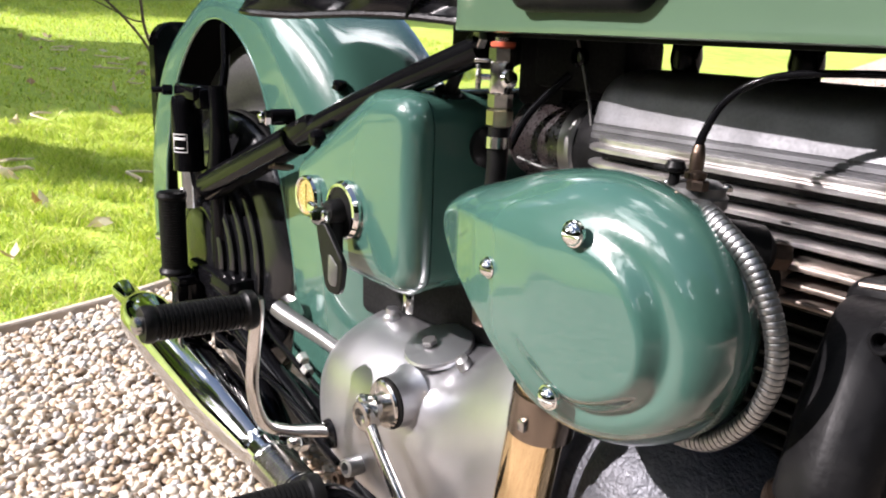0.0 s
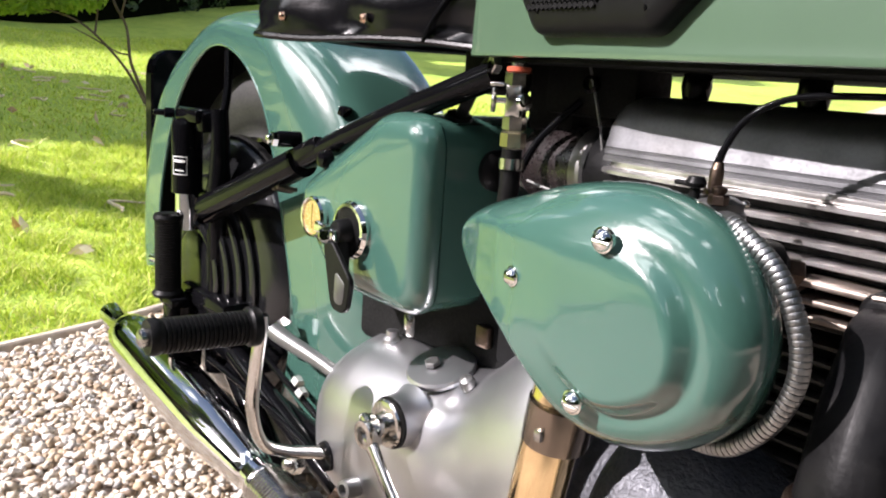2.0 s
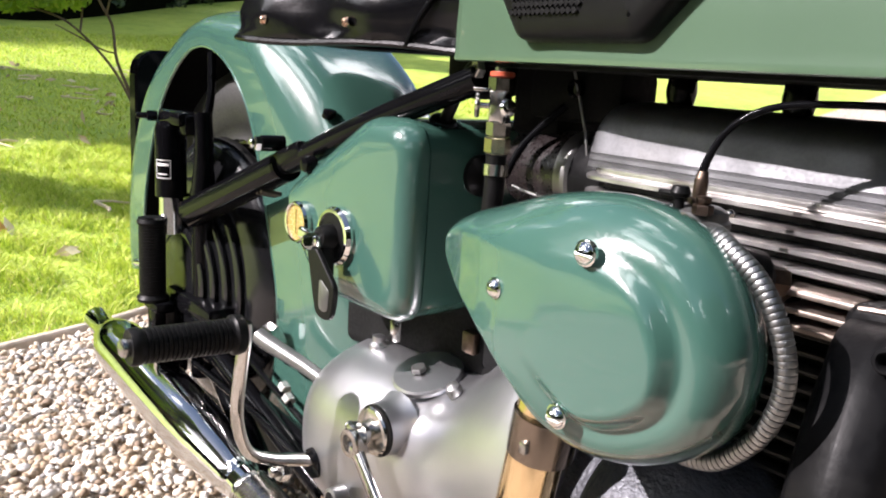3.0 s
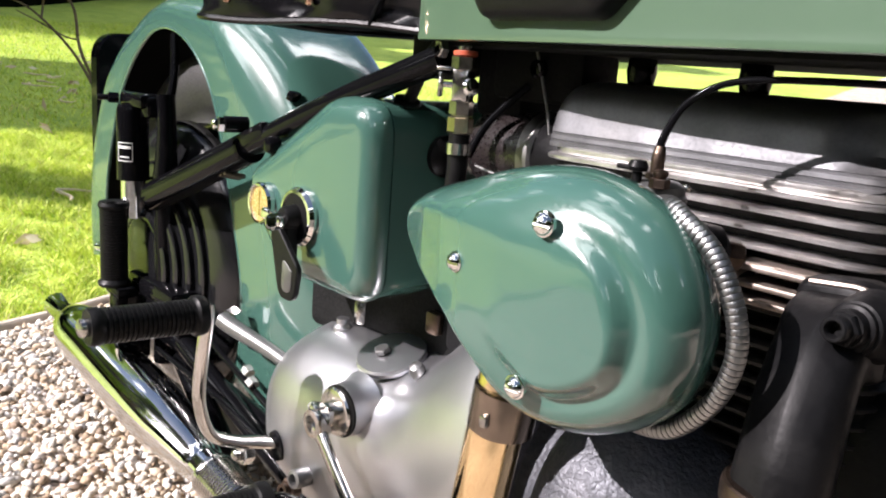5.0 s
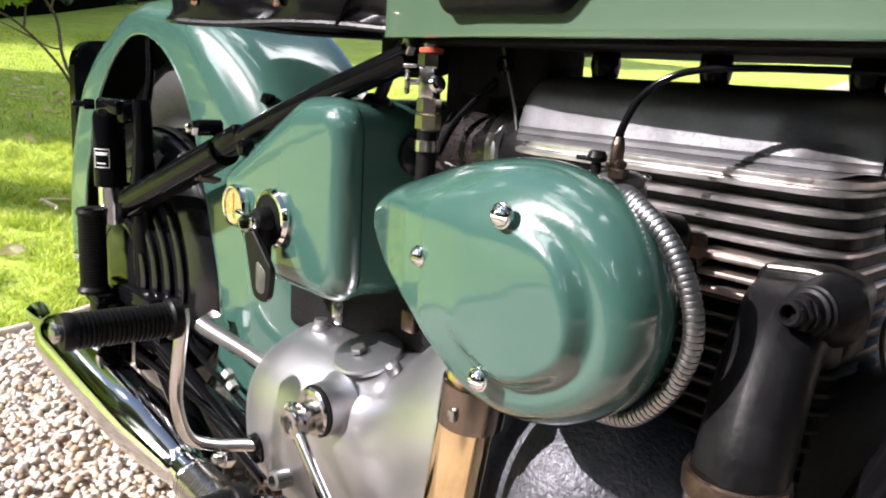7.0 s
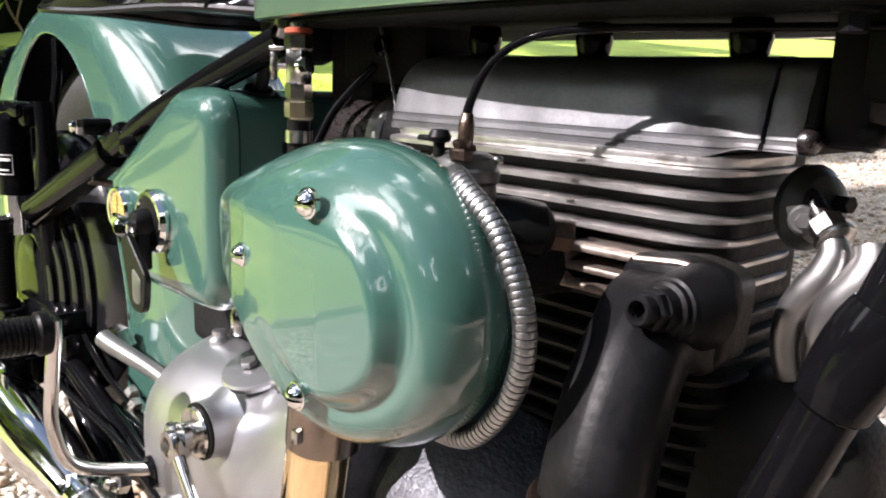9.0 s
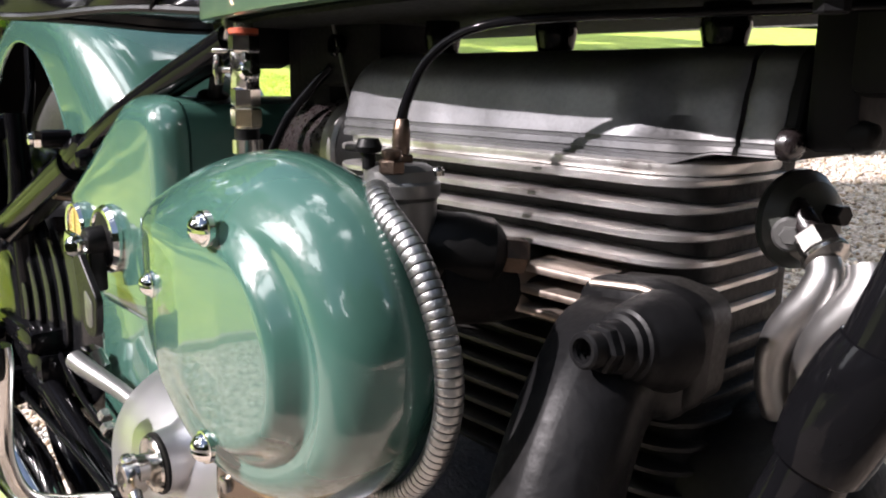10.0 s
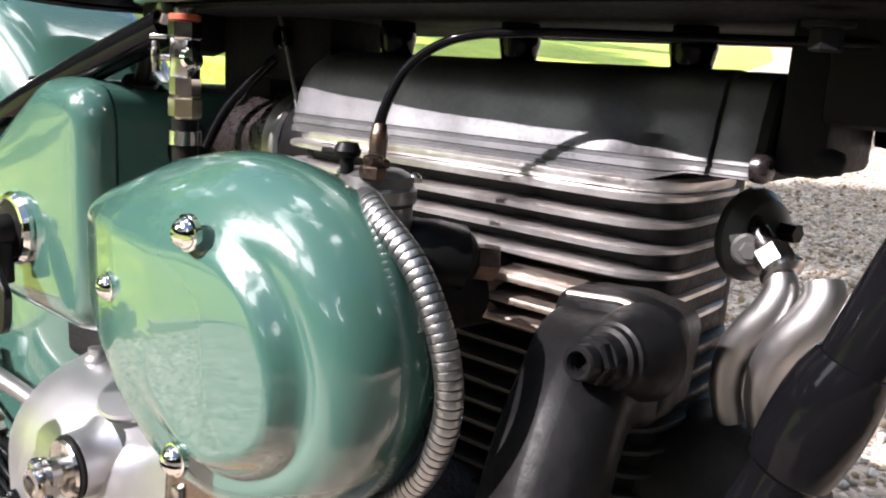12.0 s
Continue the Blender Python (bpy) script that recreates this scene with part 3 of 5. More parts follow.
sweep(bm, [sprig(-0.13, 0.44), sprig(-0.2, 0.45, 0.03), sprig(-0.29, 0.50), sprig(-0.42, 0.56)], [0.005, 0.004, 0.004, 0.002], 6, 4)
part("stem", bm, BARK, shrub)
leaf_cloud("crown", [sprig(-0.33, 0.70), sprig(-0.46, 0.68, 0.05), sprig(-0.60, 0.67), sprig(-0.74, 0.66, 0.05), sprig(-0.88, 0.66), sprig(-0.25, 1.08), sprig(-0.85, 0.97), sprig(-0.5, 0.93, 0.1)],
           [0.09, 0.09, 0.10, 0.10, 0.11, 0.10, 0.10, 0.10], 1700, 0.026, SUNLIT_SPRING, shrub, squash=0.6)

STRAW = paint("bleached_stalk", (0.62, 0.52, 0.36), 0.7, 0, 0, 0.2, 30, 0.2, 200)
# fallen leaves and dry stalks on the grass
k = 150
xy = on_lawn(k, 0.05, 5.0, -0.6, 3.2)
zz = rise(xy[:, 0], xy[:, 1]) + 0.028
leaf_cloud("fallen_leaves", np.column_stack([xy, zz]), np.full(k, 0.02), k, 0.036, DRY, None, "dry tan and orange fallen leaves on the lawn", "leaves", "stuff", 0.2)
bm = bmesh.new()
for p in on_lawn(60, 0.4, 4.5, -0.3, 2.8):
    a, ln, bow = random.uniform(0, 6.28), random.uniform(0.07, 0.22), random.uniform(-1.6, 1.6)
    q = []
    for step in (0, 0.2, 0.4, 0.6, 0.8, 1):
        w = a + bow * math.sin(3.2 * step)
        c = Vector((p[0] + math.cos(w) * ln * step, p[1] + math.sin(w) * ln * step, 0))
        c.z = float(rise(c.x, c.y)) + 0.032 + random.uniform(-0.004, 0.006)
        q.append(c)
    sweep(bm, q, [0.004, 0.007, 0.007, 0.006, 0.005, 0.002], 6, 3)
straw = new("dry_stalks", finish("dry_stalks", bm, STRAW))
tagged(straw, "pale dry stalks lying in the lawn grass", "twigs", kind="stuff")


# ---- the motorcycle: x ahead, y to its left, z up; rear wheel on the ground at x = 0 ----
bike = new("motorcycle")
tagged(bike, "vintage mist-green motorcycle with alloy engine standing on gravel", "motorcycle")
MID = 0.02                                # the wheel's plane
EY = -0.053                               # the engine's middle plane


def at_xz(y):
    return lambda u, v, h: Vector((u, h, v))


def ease(a, b, v):
    t = min(1, max(0, (v - a) / (b - a)))      # a may lie above b
    return t * t * (3 - 2 * t)


# rear mudguard: a deep crown with an arched opening in each side
ARCH = [(-45, 0.245), (-20, 0.222), (3, 0.213), (21, 0.209), (35, 0.217), (46, 0.235), (57, 0.260), (63, 0.281), (70, 0.297), (79, 0.3185), (89, 0.333), (97, 0.337),
        (107, 0.328), (116, 0.3145), (126, 0.301), (140, 0.281), (152, 0.270), (175, 0.262), (215, 0.262)]


def arch(deg):
    """Radius of the side opening."""
    return float(np.mean([np.interp(deg + k, [a for a, _ in ARCH], [r for _, r in ARCH]) for k in (-5, -2.5, 0, 2.5, 5)]))


def mudguard():
    ax, az, w = 0.0, 0.33, 0.108
    b = bmesh.new()
    rings = []
    steps = 84
    for i in range(steps + 1):
        deg = -38 + (191 + 38) * i / steps
        c, s = math.cos(radians(deg)), math.sin(radians(deg))
        r_in = arch(deg)
        R = 0.392 - 0.012 * ease(60, 118, deg)
        r0 = max(min(R - 0.045, r_in + 0.05), r_in + 0.016)
        out, inn = [], []
        # a flat side, a rounded corner, then a broad low crown
        prof = [(-1.0, r_in), (-1.0, r_in + 0.010), (-1.0, r0)]
        prof += [(-math.cos(a) ** 0.45, r0 + (R - r0) * math.sin(a) ** 0.85) for a in (k * math.pi / 2 / 18 for k in range(1, 18))]
        prof += [(0.0, R)]
        full = prof + [(-y, r) for y, r in prof[-2::-1]]
        for y, r in full:
            out.append(Vector((ax + c * r, MID + y * w, az + s * r)))
            inn.append(Vector((ax + c * (r - 0.004), MID + y * (w - 0.004), az + s * (r - 0.004))))
        inn[0] = Vector((ax + c * r_in, MID - (w - 0.004), az + s * r_in))
        inn[-1] = Vector((ax + c * r_in, MID + (w - 0.004), az + s * r_in))
        rings.append(out + inn[::-1])
    skin(b, rings)
    return b


guard = part("rear_mudguard", mudguard(), GREEN, bike, "deep valanced mist-green enamel mudguard", 1.2)
guard.data.materials.append(UNDER)
for f in guard.data.polygons:
    c = f.center
    r = math.hypot(c.x, c.z - 0.33)
    # the shell's inner side is undersealed
    inner = (Vector((c.x, 0, c.z - 0.33)).normalized() * -1 * (1 if r > 0.3 else 0) + Vector((0, -(c.y - MID), 0)).normalized() * (1 if abs(c.y - MID) > 0.1 else 0))
    if f.normal.dot(inner) > 0.3:
        f.material_index = 1
# roll-over bead round the near opening
bm = bmesh.new()
bead = []
for i in range(49):
    deg = -36 + 226 * i / 48
    bead.append((math.cos(radians(deg)) * arch(deg), MID - 0.106, 0.33 + math.sin(radians(deg)) * arch(deg)))
sweep(bm, bead, 0.003, 8, 2)
part("bead", bm, GREEN, guard)
tube("stay", [(0.0, -0.082, 0.655), (0.012, -0.088, 0.60), (0.018, -0.10, 0.545)], 0.006, BLACK, guard, "black mudguard stay")
bm = block(bmesh.new(), (0.010, 0.016, 0.012), (0.280, -0.060, 0.591), 0.002, (0, 20, 20))
part("lug", bm, BLACK, guard)
bm = bmesh.new()
shell(bm, rounded([Vector((-0.055, 0.325)), Vector((0.06, 0.325)), Vector((0.06, 0.655)), Vector((-0.055, 0.655))], [0.015, 0.015, 0.05, 0.05]),
      [(0.004, -0.475), (0, -0.471), (0, -0.444), (0.004, -0.44)], lambda u, v, h: Vector((h, MID + u, v)))
part("plate_carrier", bm, BLACK, bike, "black number plate carrier behind the mudguard")
bm = block(bmesh.new(), (0.06, 0.05, 0.12), (-0.42, MID, 0.48), 0.006)
part("carrier_bracket", bm, BLACK, bike)

# rear wheel
HUB = (0.0, MID, 0.325)
prof = []
for k in range(25):
    a = -2.35 + 4.7 * k / 24
    prof.append((0.262 + 0.063 * math.cos(a), 0.06 * math.sin(a) / math.sin(1.57)))
ridge = {4: 0.003, 6: 0.003, 8: 0.002, 20: 0.003, 18: 0.003, 16: 0.002}
tyre_prof = [(0.205, -0.045)] + [(r + ridge.get(k, 0), h * (1 + 8 * ridge.get(k, 0))) for k, (r, h) in enumerate(prof)] + [(0.205, 0.045)]
wheel = turned("rear_wheel", [(0.2, -0.045), (0.207, -0.05), (0.207, -0.042), (0.192, -0.03), (0.188, 0), (0.192, 0.03), (0.207, 0.042), (0.207, 0.05), (0.2, 0.045), (0.18, 0.0)],
               HUB, (0, 1, 0), CHROME, bike, "spoked rear wheel with a wide balloon tyre", 48)
turned("tyre", tyre_prof, HUB, (0, 1, 0), TYRE, wheel, "dusty wide black tyre", 72, 0.9)
for i in range(18):
    a = 2 * math.pi * i / 18
    d = Vector((math.cos(a), 0, math.sin(a)))
    e = Vector((math.cos(a + 0.5), 0, math.sin(a + 0.5)))
    tube("spoke", [Vector(HUB) + d * 0.07 + Vector((0, -0.03 if i % 2 else 0.03, 0)), Vector(HUB) + e * 0.192], 0.0018, NICKEL, wheel, seg=6)
prof = [(0.03, -0.136), (0.058, -0.135), (0.066, -0.131)]
for r, y in ((0.077, -0.130), (0.099, -0.123), (0.121, -0.115), (0.143, -0.106)):
    prof += [(r - 0.013, y - 0.003), (r - 0.006, y - 0.0045), (r, y - 0.001), (r - 0.0015, y + 0.005)]
prof += [(0.155, -0.102), (0.175, -0.095), (0.192, -0.087), (0.200, -0.078), (0.201, -0.060), (0.12, 0.03)]
drum = turned("brake_drum", prof, (0.005, 0, 0.335), (0, 1, 0), DRUM, wheel, "ribbed black hub and brake drum", 72, 0.9)

# plunger springing
PX, PY = 0.0, -0.142
plunger = turned("plunger", [(0.012, 0.452), (0.0215, 0.453), (0.0215, 0.548), (0.019, 0.556), (0.012, 0.558)], (PX, PY, 0), (0, 0, 1), BLACK, bike, "black plunger spring unit with chrome sleeve")
turned("sleeve", [(0.010, 0.40), (0.0165, 0.40), (0.0165, 0.453), (0.010, 0.453)], (PX, PY, 0), (0, 0, 1), CHROME, plunger, "chrome sleeve")
turned("lower_cover", [(0.010, 0.19), (0.021, 0.192), (0.023, 0.24), (0.021, 0.30), (0.014, 0.302)], (PX, PY, 0), (0, 0, 1), BLACK, plunger)
bm = bmesh.new()
block(bm, (0.075, 0.034, 0.02), (0.018, PY + 0.005, 0.564), 0.006)
block(bm, (0.03, 0.03, 0.03), (0.045, PY + 0.01, 0.557), 0.008)
part("clamp", bm, BLACK, plunger, "black clamp lug with pinch bolt")
bm = bmesh.new()
hexagon(bm, (-0.018, PY - 0.012, 0.564), (-0.3, -1, 0), 0.008, 0.014)
lathe(bm, [(0.0, 0.012), (0.0045, 0.012), (0.0045, 0.026), (0.003, 0.028)], (-0.018, PY - 0.012, 0.564), (-0.3, -1, 0), 14)
part("pinch_bolt", bm, BLACK, plunger)
# maker's plate: a white border with plain bars
bm = bmesh.new()
cv = Vector((0.62, -0.785, 0)).normalized()
ct = Vector((0.785, 0.62, 0))


def on_can(u, z, lift):
    a = u / 0.0215
    return Vector((PX, PY, z)) + (cv * math.cos(a) + ct * math.sin(a)) * (0.0215 + lift)


def decal(b, u0, u1, z0, z1, lift):
    n = 6
    lo = [on_can(u0 + (u1 - u0) * i / n, z0, lift) for i in range(n + 1)]
    hi = [on_can(u0 + (u1 - u0) * i / n, z1, lift) for i in range(n + 1)]
    lo2 = [on_can(u0 + (u1 - u0) * i / n, z0, lift - 0.0004) for i in range(n + 1)]
    hi2 = [on_can(u0 + (u1 - u0) * i / n, z1, lift - 0.0004) for i in range(n + 1)]
    skin(b, [[lo2[i], lo[i], hi[i], hi2[i]] for i in range(n + 1)])


for z0, z1, u0, u1 in ((0.480, 0.4811, -0.011, 0.011), (0.5049, 0.506, -0.011, 0.011), (0.4852, 0.487, -0.007, 0.006), (0.4975, 0.5012, -0.0085, 0.0085)):
    decal(bm, u0, u1, z0, z1, 0.0008)
decal(bm, -0.011, -0.0101, 0.480, 0.506, 0.0008)
decal(bm, 0.0101, 0.011, 0.480, 0.506, 0.0008)
part("maker_plate", bm, WHITE, plunger, "small white printed plate")

# axle slide and lug beside the plunger
bm = bmesh.new()
sweep(bm, [(0.062, PY + 0.02, 0.575), (0.066, PY + 0.02, 0.52), (0.062, PY + 0.02, 0.46)], [0.012, 0.013, 0.017], 14)
sweep(bm, [(0.062, PY + 0.02, 0.47), (0.062, PY + 0.02, 0.35), (0.06, PY + 0.02, 0.2)], [0.017, 0.014, 0.016], 14)
part("axle_slide", bm, BLACK, bike, "black axle slide casting")
bm = bmesh.new()
block(bm, (0.15, 0.05, 0.03), (0.06, PY + 0.02, 0.305), 0.008)
block(bm, (0.09, 0.06, 0.06), (0.10, PY + 0.03, 0.265), 0.014)
part("axle_bracket", bm, BLACK, bike)

# folded pillion footrest
px, py = 0.0, PY - 0.028
bm = bmesh.new()
prof = [(0.008, 0.302), (0.021, 0.303), (0.0225, 0.308), (0.0195, 0.312)]
for k in range(24):
    z = 0.313 + k * 0.0042
    prof += [(0.0185, z), (0.0185, z + 0.003), (0.0175, z + 0.0033), (0.0175, z + 0.0039)]
prof += [(0.0195, 0.414), (0.021, 0.418), (0.019, 0.423), (0.010, 0.421), (0.008, 0.415)]
rest = part("pillion_footrest", lathe(bm, prof, (px, py, 0), (0, 0, 1), 28), RUBBER, bike, "folded ribbed black rubber pillion footrest", 0.5)
bm = bmesh.new()
block(bm, (0.05, 0.03, 0.016), (0.005, py + 0.008, 0.296), 0.005)
block(bm, (0.03, 0.028, 0.05), (0.0, py + 0.01, 0.275), 0.006)
part("hinge", bm, BLACK, rest)
tube("hinge_pin", [(-0.03, py, 0.35), (-0.052, py - 0.004, 0.348)], 0.006, CHROME, rest, seg=12)

# frame tubes
T0, T1 = Vector((0.05, -0.135, 0.435)), Vector((0.62, -0.135, 0.653))
rail = tube("seat_stay", [T0.lerp(T1, 0.02), T0.lerp(T1, 0.15), T0.lerp(T1, 0.44), T0.lerp(T1, 0.455)], [0.021, 0.020, 0.0185, 0.0185], BLACK, bike, "glossy black frame stay", 20, 4)
tube("upper_stay", [T0.lerp(T1, 0.42), T0.lerp(T1, 0.7), T0.lerp(T1, 0.965) + Vector((0, 0.022, 0))], 0.0125, BLACK, rail, seg=18)
bm = bmesh.new()
c = T0.lerp(T1, 0.475) + Vector((0, -0.012, 0.006))
block(bm, (0.075, 0.014, 0.019), c + Vector((0.008, 0.004, 0.003)), 0.005, (0, -21, 0))
part("clip", bm, BLACK, rail)
sd = Vector((0.30, -0.15, 0.560))
bm = bmesh.new()
lathe(bm, [(0.008, -0.004), (0.009, -0.003), (0.009, 0.022), (0.0075, 0.023)], sd + Vector((0.010, 0.010, 0)), (-0.25, -1, 0), 20)
part("boss", bm, BLACK, rail)
bm = bmesh.new()
hexagon(bm, sd + Vector((0.005, -0.012, 0)), (-0.25, -1, 0), 0.0088, 0.007)
lathe(bm, [(0.006, 0.008), (0.006, 0.011), (0.004, 0.0125), (0.001, 0.0115)], sd + Vector((0.005, -0.012, 0)), (-0.25, -1, 0), 18)
part("bolt", bm, CHROME, rail, "chrome hexagon bolt")
bm = bmesh.new()
lathe(bm, [(0.003, -0.01), (0.0035, 0), (0.0025, 0.016)], (0.262, -0.128, 0.495), (0, -1, 0.2), 10)
lathe(bm, [(0.003, -0.01), (0.0035, 0), (0.0025, 0.016)], (0.272, -0.128, 0.498), (0, -1, 0.2), 10)
part("terminal", bm, BRONZE, rail)
tube("lower_rail", [(0.02, -0.128, 0.285), (0.12, -0.128, 0.255), (0.28, -0.125, 0.205), (0.42, -0.12, 0.16), (0.60, -0.12, 0.12)], 0.0135, BLACK, bike, "glossy black lower frame tube")
tube("stand_leg", [(0.06, -0.105, 0.20), (0.20, -0.11, 0.21), (0.40, -0.10, 0.185)], 0.010, BLACK, bike)
tube("brake_rod", [(0.10, -0.15, 0.235), (0.28, -0.148, 0.225), (0.44, -0.14, 0.195)], 0.004, BLACK, bike, seg=10)
tube("brake_cable", [(0.09, -0.11, 0.31), (0.2, -0.12, 0.27), (0.32, -0.12, 0.24), (0.40, -0.12, 0.22)], 0.004, BLACK, bike, seg=10)
bm = bmesh.new()
for i in range(2):
    hexagon(bm, (0.285 + 0.018 * i, -0.118 - 0.004 * i, 0.262 - 0.008 * i), (0.9, 0, -0.35), 0.0075, 0.012)
part("cable_adjuster", bm, NICKEL, bike)
tube("drive_shaft", [(0.17, -0.052, 0.335), (0.30, -0.06, 0.305), (0.42, -0.06, 0.28)], 0.013, NICKEL, bike, "plain steel shaft")
turned("shaft_coupling", [(0.014, -0.02), (0.03, -0.018), (0.034, 0), (0.03, 0.018), (0.016, 0.03)], (0.215, -0.055, 0.325), (0.95, 0, -0.25), RUBBER, bike, "black rubber shaft coupling")
bm = bmesh.new()
sweep(bm, [(0.115, -0.12, 0.22), (0.19, -0.13, 0.19), (0.24, -0.125, 0.145), (0.25, -0.12, 0.10)], 0.016, 14)
part("torque_arm", bm, BLACK, bike)

# silencer and exhaust joint
A, E = Vector((0.325, -0.19, 0.172)), Vector((-0.205, -0.188, 0.222))
AX = E - A
L = AX.length
silencer = turned("silencer", [(0.018, -0.034), (0.0215, -0.033), (0.0215, 0.0), (0.0240, 0.004), (0.026, 0.014), (0.037, 0.10), (0.0395, 0.135), (0.0400, 0.17), (0.0400, L - 0.14), (0.0385, L - 0.115), (0.031, L - 0.085), (0.0220, L - 0.066),
                               (0.0190, L - 0.058), (0.0185, L), (0.0165, L), (0.0165, L - 0.03)], A, AX, CHROME, bike, "long chrome silencer with a narrow tail pipe", 48, 0.5)
bm = bmesh.new()
prof = [(0.016, -0.098)]
for k in range(13):
    h = -0.096 + k * 0.0052
    prof += [(0.0215, h), (0.0255, h + 0.0012), (0.0255, h + 0.003), (0.0215, h + 0.0045)]
prof += [(0.0255, -0.0285), (0.0262, -0.026), (0.0262, -0.022), (0.021, -0.021)]
part("flexible_joint", lathe(bm, prof, A, AX, 32), PLATED, silencer, "ribbed steel exhaust joint", 0.4)
tube("link_pipe", [A - AX.normalized() * 0.09, A - AX.normalized() * 0.12, (0.50, -0.17, 0.11), (0.745, -0.15, 0.10)], 0.0235, SATIN, bike, "sooty black exhaust link pipe", 24)
tube("exhaust_pipe", [(0.74, -0.15, 0.10), (0.82, -0.155, 0.115), (0.90, -0.165, 0.16), (0.950, -0.188, 0.30), (0.963, -0.190, 0.40), (0.964, -0.190, 0.432)], 0.0255, NICKEL, bike, "tarnished plated exhaust pipe", 28)
bm = block(bmesh.new(), (0.02, 0.05, 0.012), (0.06, -0.165, 0.252), 0.003)
part("silencer_bracket", bm, BLACK, silencer)
tube("clip_bolt", [(0.065, -0.19, 0.243), (0.065, -0.205, 0.262)], 0.006, CHROME, silencer, seg=10)

# rider's footrest
bm = bmesh.new()
prof = [(0.010, -0.003), (0.0185, -0.002), (0.0195, 0.002), (0.0195, 0.007), (0.017, 0.009)]
for k in range(19):
    h = 0.010 + k * 0.0043
    prof += [(0.0165, h), (0.0165, h + 0.0026), (0.0152, h + 0.003), (0.0152, h + 0.0038)]
prof += [(0.0165, 0.093), (0.0175, 0.096), (0.0175, 0.101), (0.016, 0.104), (0.010, 0.103)]
peg = part("footrest", lathe(bm, prof, (0.43, -0.247, 0.391), (-0.03, -1, 0.035), 32), RUBBER, bike, "ribbed black rubber footrest on a plated arm", 0.5)
bm = lathe(bmesh.new(), [(0.006, 0.102), (0.0085, 0.103), (0.0085, 0.110), (0.005, 0.112)], (0.43, -0.247, 0.391), (-0.03, -1, 0.035), 18)
part("end_nut", bm, NICKEL, peg)
bm = bmesh.new()
sweep(bm, [(0.43, -0.240, 0.402), (0.429, -0.240, 0.385), (0.425, -0.243, 0.345), (0.422, -0.244, 0.30), (0.421, -0.232, 0.262), (0.42, -0.205, 0.245), (0.42, -0.175, 0.236), (0.42, -0.15, 0.228)],
      [0.008, 0.0085, 0.0085, 0.0085, 0.0088, 0.009, 0.009, 0.009], 14, 6, 0.72)
part("arm", bm, PLATED, peg, "bent plated steel arm")
bm = lathe(bmesh.new(), [(0.008, -0.01), (0.016, -0.009), (0.018, 0.004), (0.016, 0.014), (0.008, 0.015)], (0.42, -0.143, 0.226), (0, -1, 0), 24)
part("collar", bm, BLACK, peg)
bm = bmesh.new()
hexagon(bm, (0.385, -0.165, 0.205), (0.1, -1, 0.2), 0.0115, 0.014)
lathe(bm, [(0.006, 0.012), (0.006, 0.022), (0.003, 0.024)], (0.385, -0.165, 0.205), (0.1, -1, 0.2), 14)
part("clevis_bolt", bm, NICKEL, bike)
bm = bmesh.new()
hexagon(bm, (0.475, -0.163, 0.205), (0.1, -1, 0.1), 0.012, 0.012)
lathe(bm, [(0.0075, 0.010), (0.0075, 0.018), (0.004, 0.018), (0.004, 0.012)], (0.475, -0.163, 0.205), (0.1, -1, 0.1), 16)
part("case_stud", bm, BRONZE, bike)

# rider's footrest below the kickstart
bm = bmesh.new()
prof = [(0.010, -0.004), (0.0215, -0.003), (0.0225, 0.002), (0.0215, 0.008), (0.019, 0.010)]
for k in range(20):
    h = 0.011 + k * 0.0043
    prof += [(0.0188, h), (0.0188, h + 0.0027), (0.0174, h + 0.0031), (0.0174, h + 0.0039)]
prof += [(0.0188, 0.098), (0.0196, 0.101), (0.0196, 0.105), (0.017, 0.108), (0.010, 0.107)]
low_peg = part("rider_footrest", lathe(bm, prof, (0.551, -0.243, 0.247), (-0.13, -1, 0.0), 32), RUBBER, bike, "thick ribbed black rubber footrest on a black arm", 0.5)
bm = lathe(bmesh.new(), [(0.0165, 0.104), (0.0165, 0.110), (0.012, 0.112), (0.0, 0.1125)], (0.551, -0.243, 0.247), (-0.13, -1, 0.0), 24)
part("end_cap", bm, GREY, low_peg, "pale worn end cap")
bm = sweep(bmesh.new(), [(0.552, -0.246, 0.247), (0.556, -0.225, 0.243), (0.566, -0.205, 0.225), (0.585, -0.185, 0.19), (0.60, -0.17, 0.15), (0.61, -0.15, 0.12)], 0.012, 16)
part("arm", bm, BLACK, low_peg)
bm = lathe(bmesh.new(), [(0.006, -0.012), (0.0100, -0.010), (0.0105, 0.004), (0.0095, 0.010), (0.006, 0.011), (0.0055, 0.004)], (0.487, -0.165, 0.222), (0.1, -1, 0.1), 22)
part("case_lug", bm, GREY, bike, "alloy lug on the gearbox's underside")

# tool box with dial and lock
BOX = rounded([Vector((0.412, 0.418)), Vector((0.562, 0.418)), Vector((0.562, 0.605)), Vector((0.490, 0.605)), Vector((0.344, 0.517)), Vector((0.344, 0.488))], [0.03, 0.034, 0.036, 0.06, 0.022, 0.022], 8)
bm = bmesh.new()
shell(bm, BOX, [(0.004, -0.131), (0.0, -0.130), (0.0, 0.03), (0.006, 0.034)], at_xz(0))
tool_box = part("tool_box", bm, GREEN, bike, "rounded mist-green enamel side box", 0.9)
bm = bmesh.new()
shell(bm, BOX, [(0.0015, -0.1315), (-0.0012, -0.1325), (-0.0012, -0.1385), (0.0006, -0.1425), (0.003, -0.148), (0.0075, -0.1525), (0.0125, -0.1552)], at_xz(0), True)
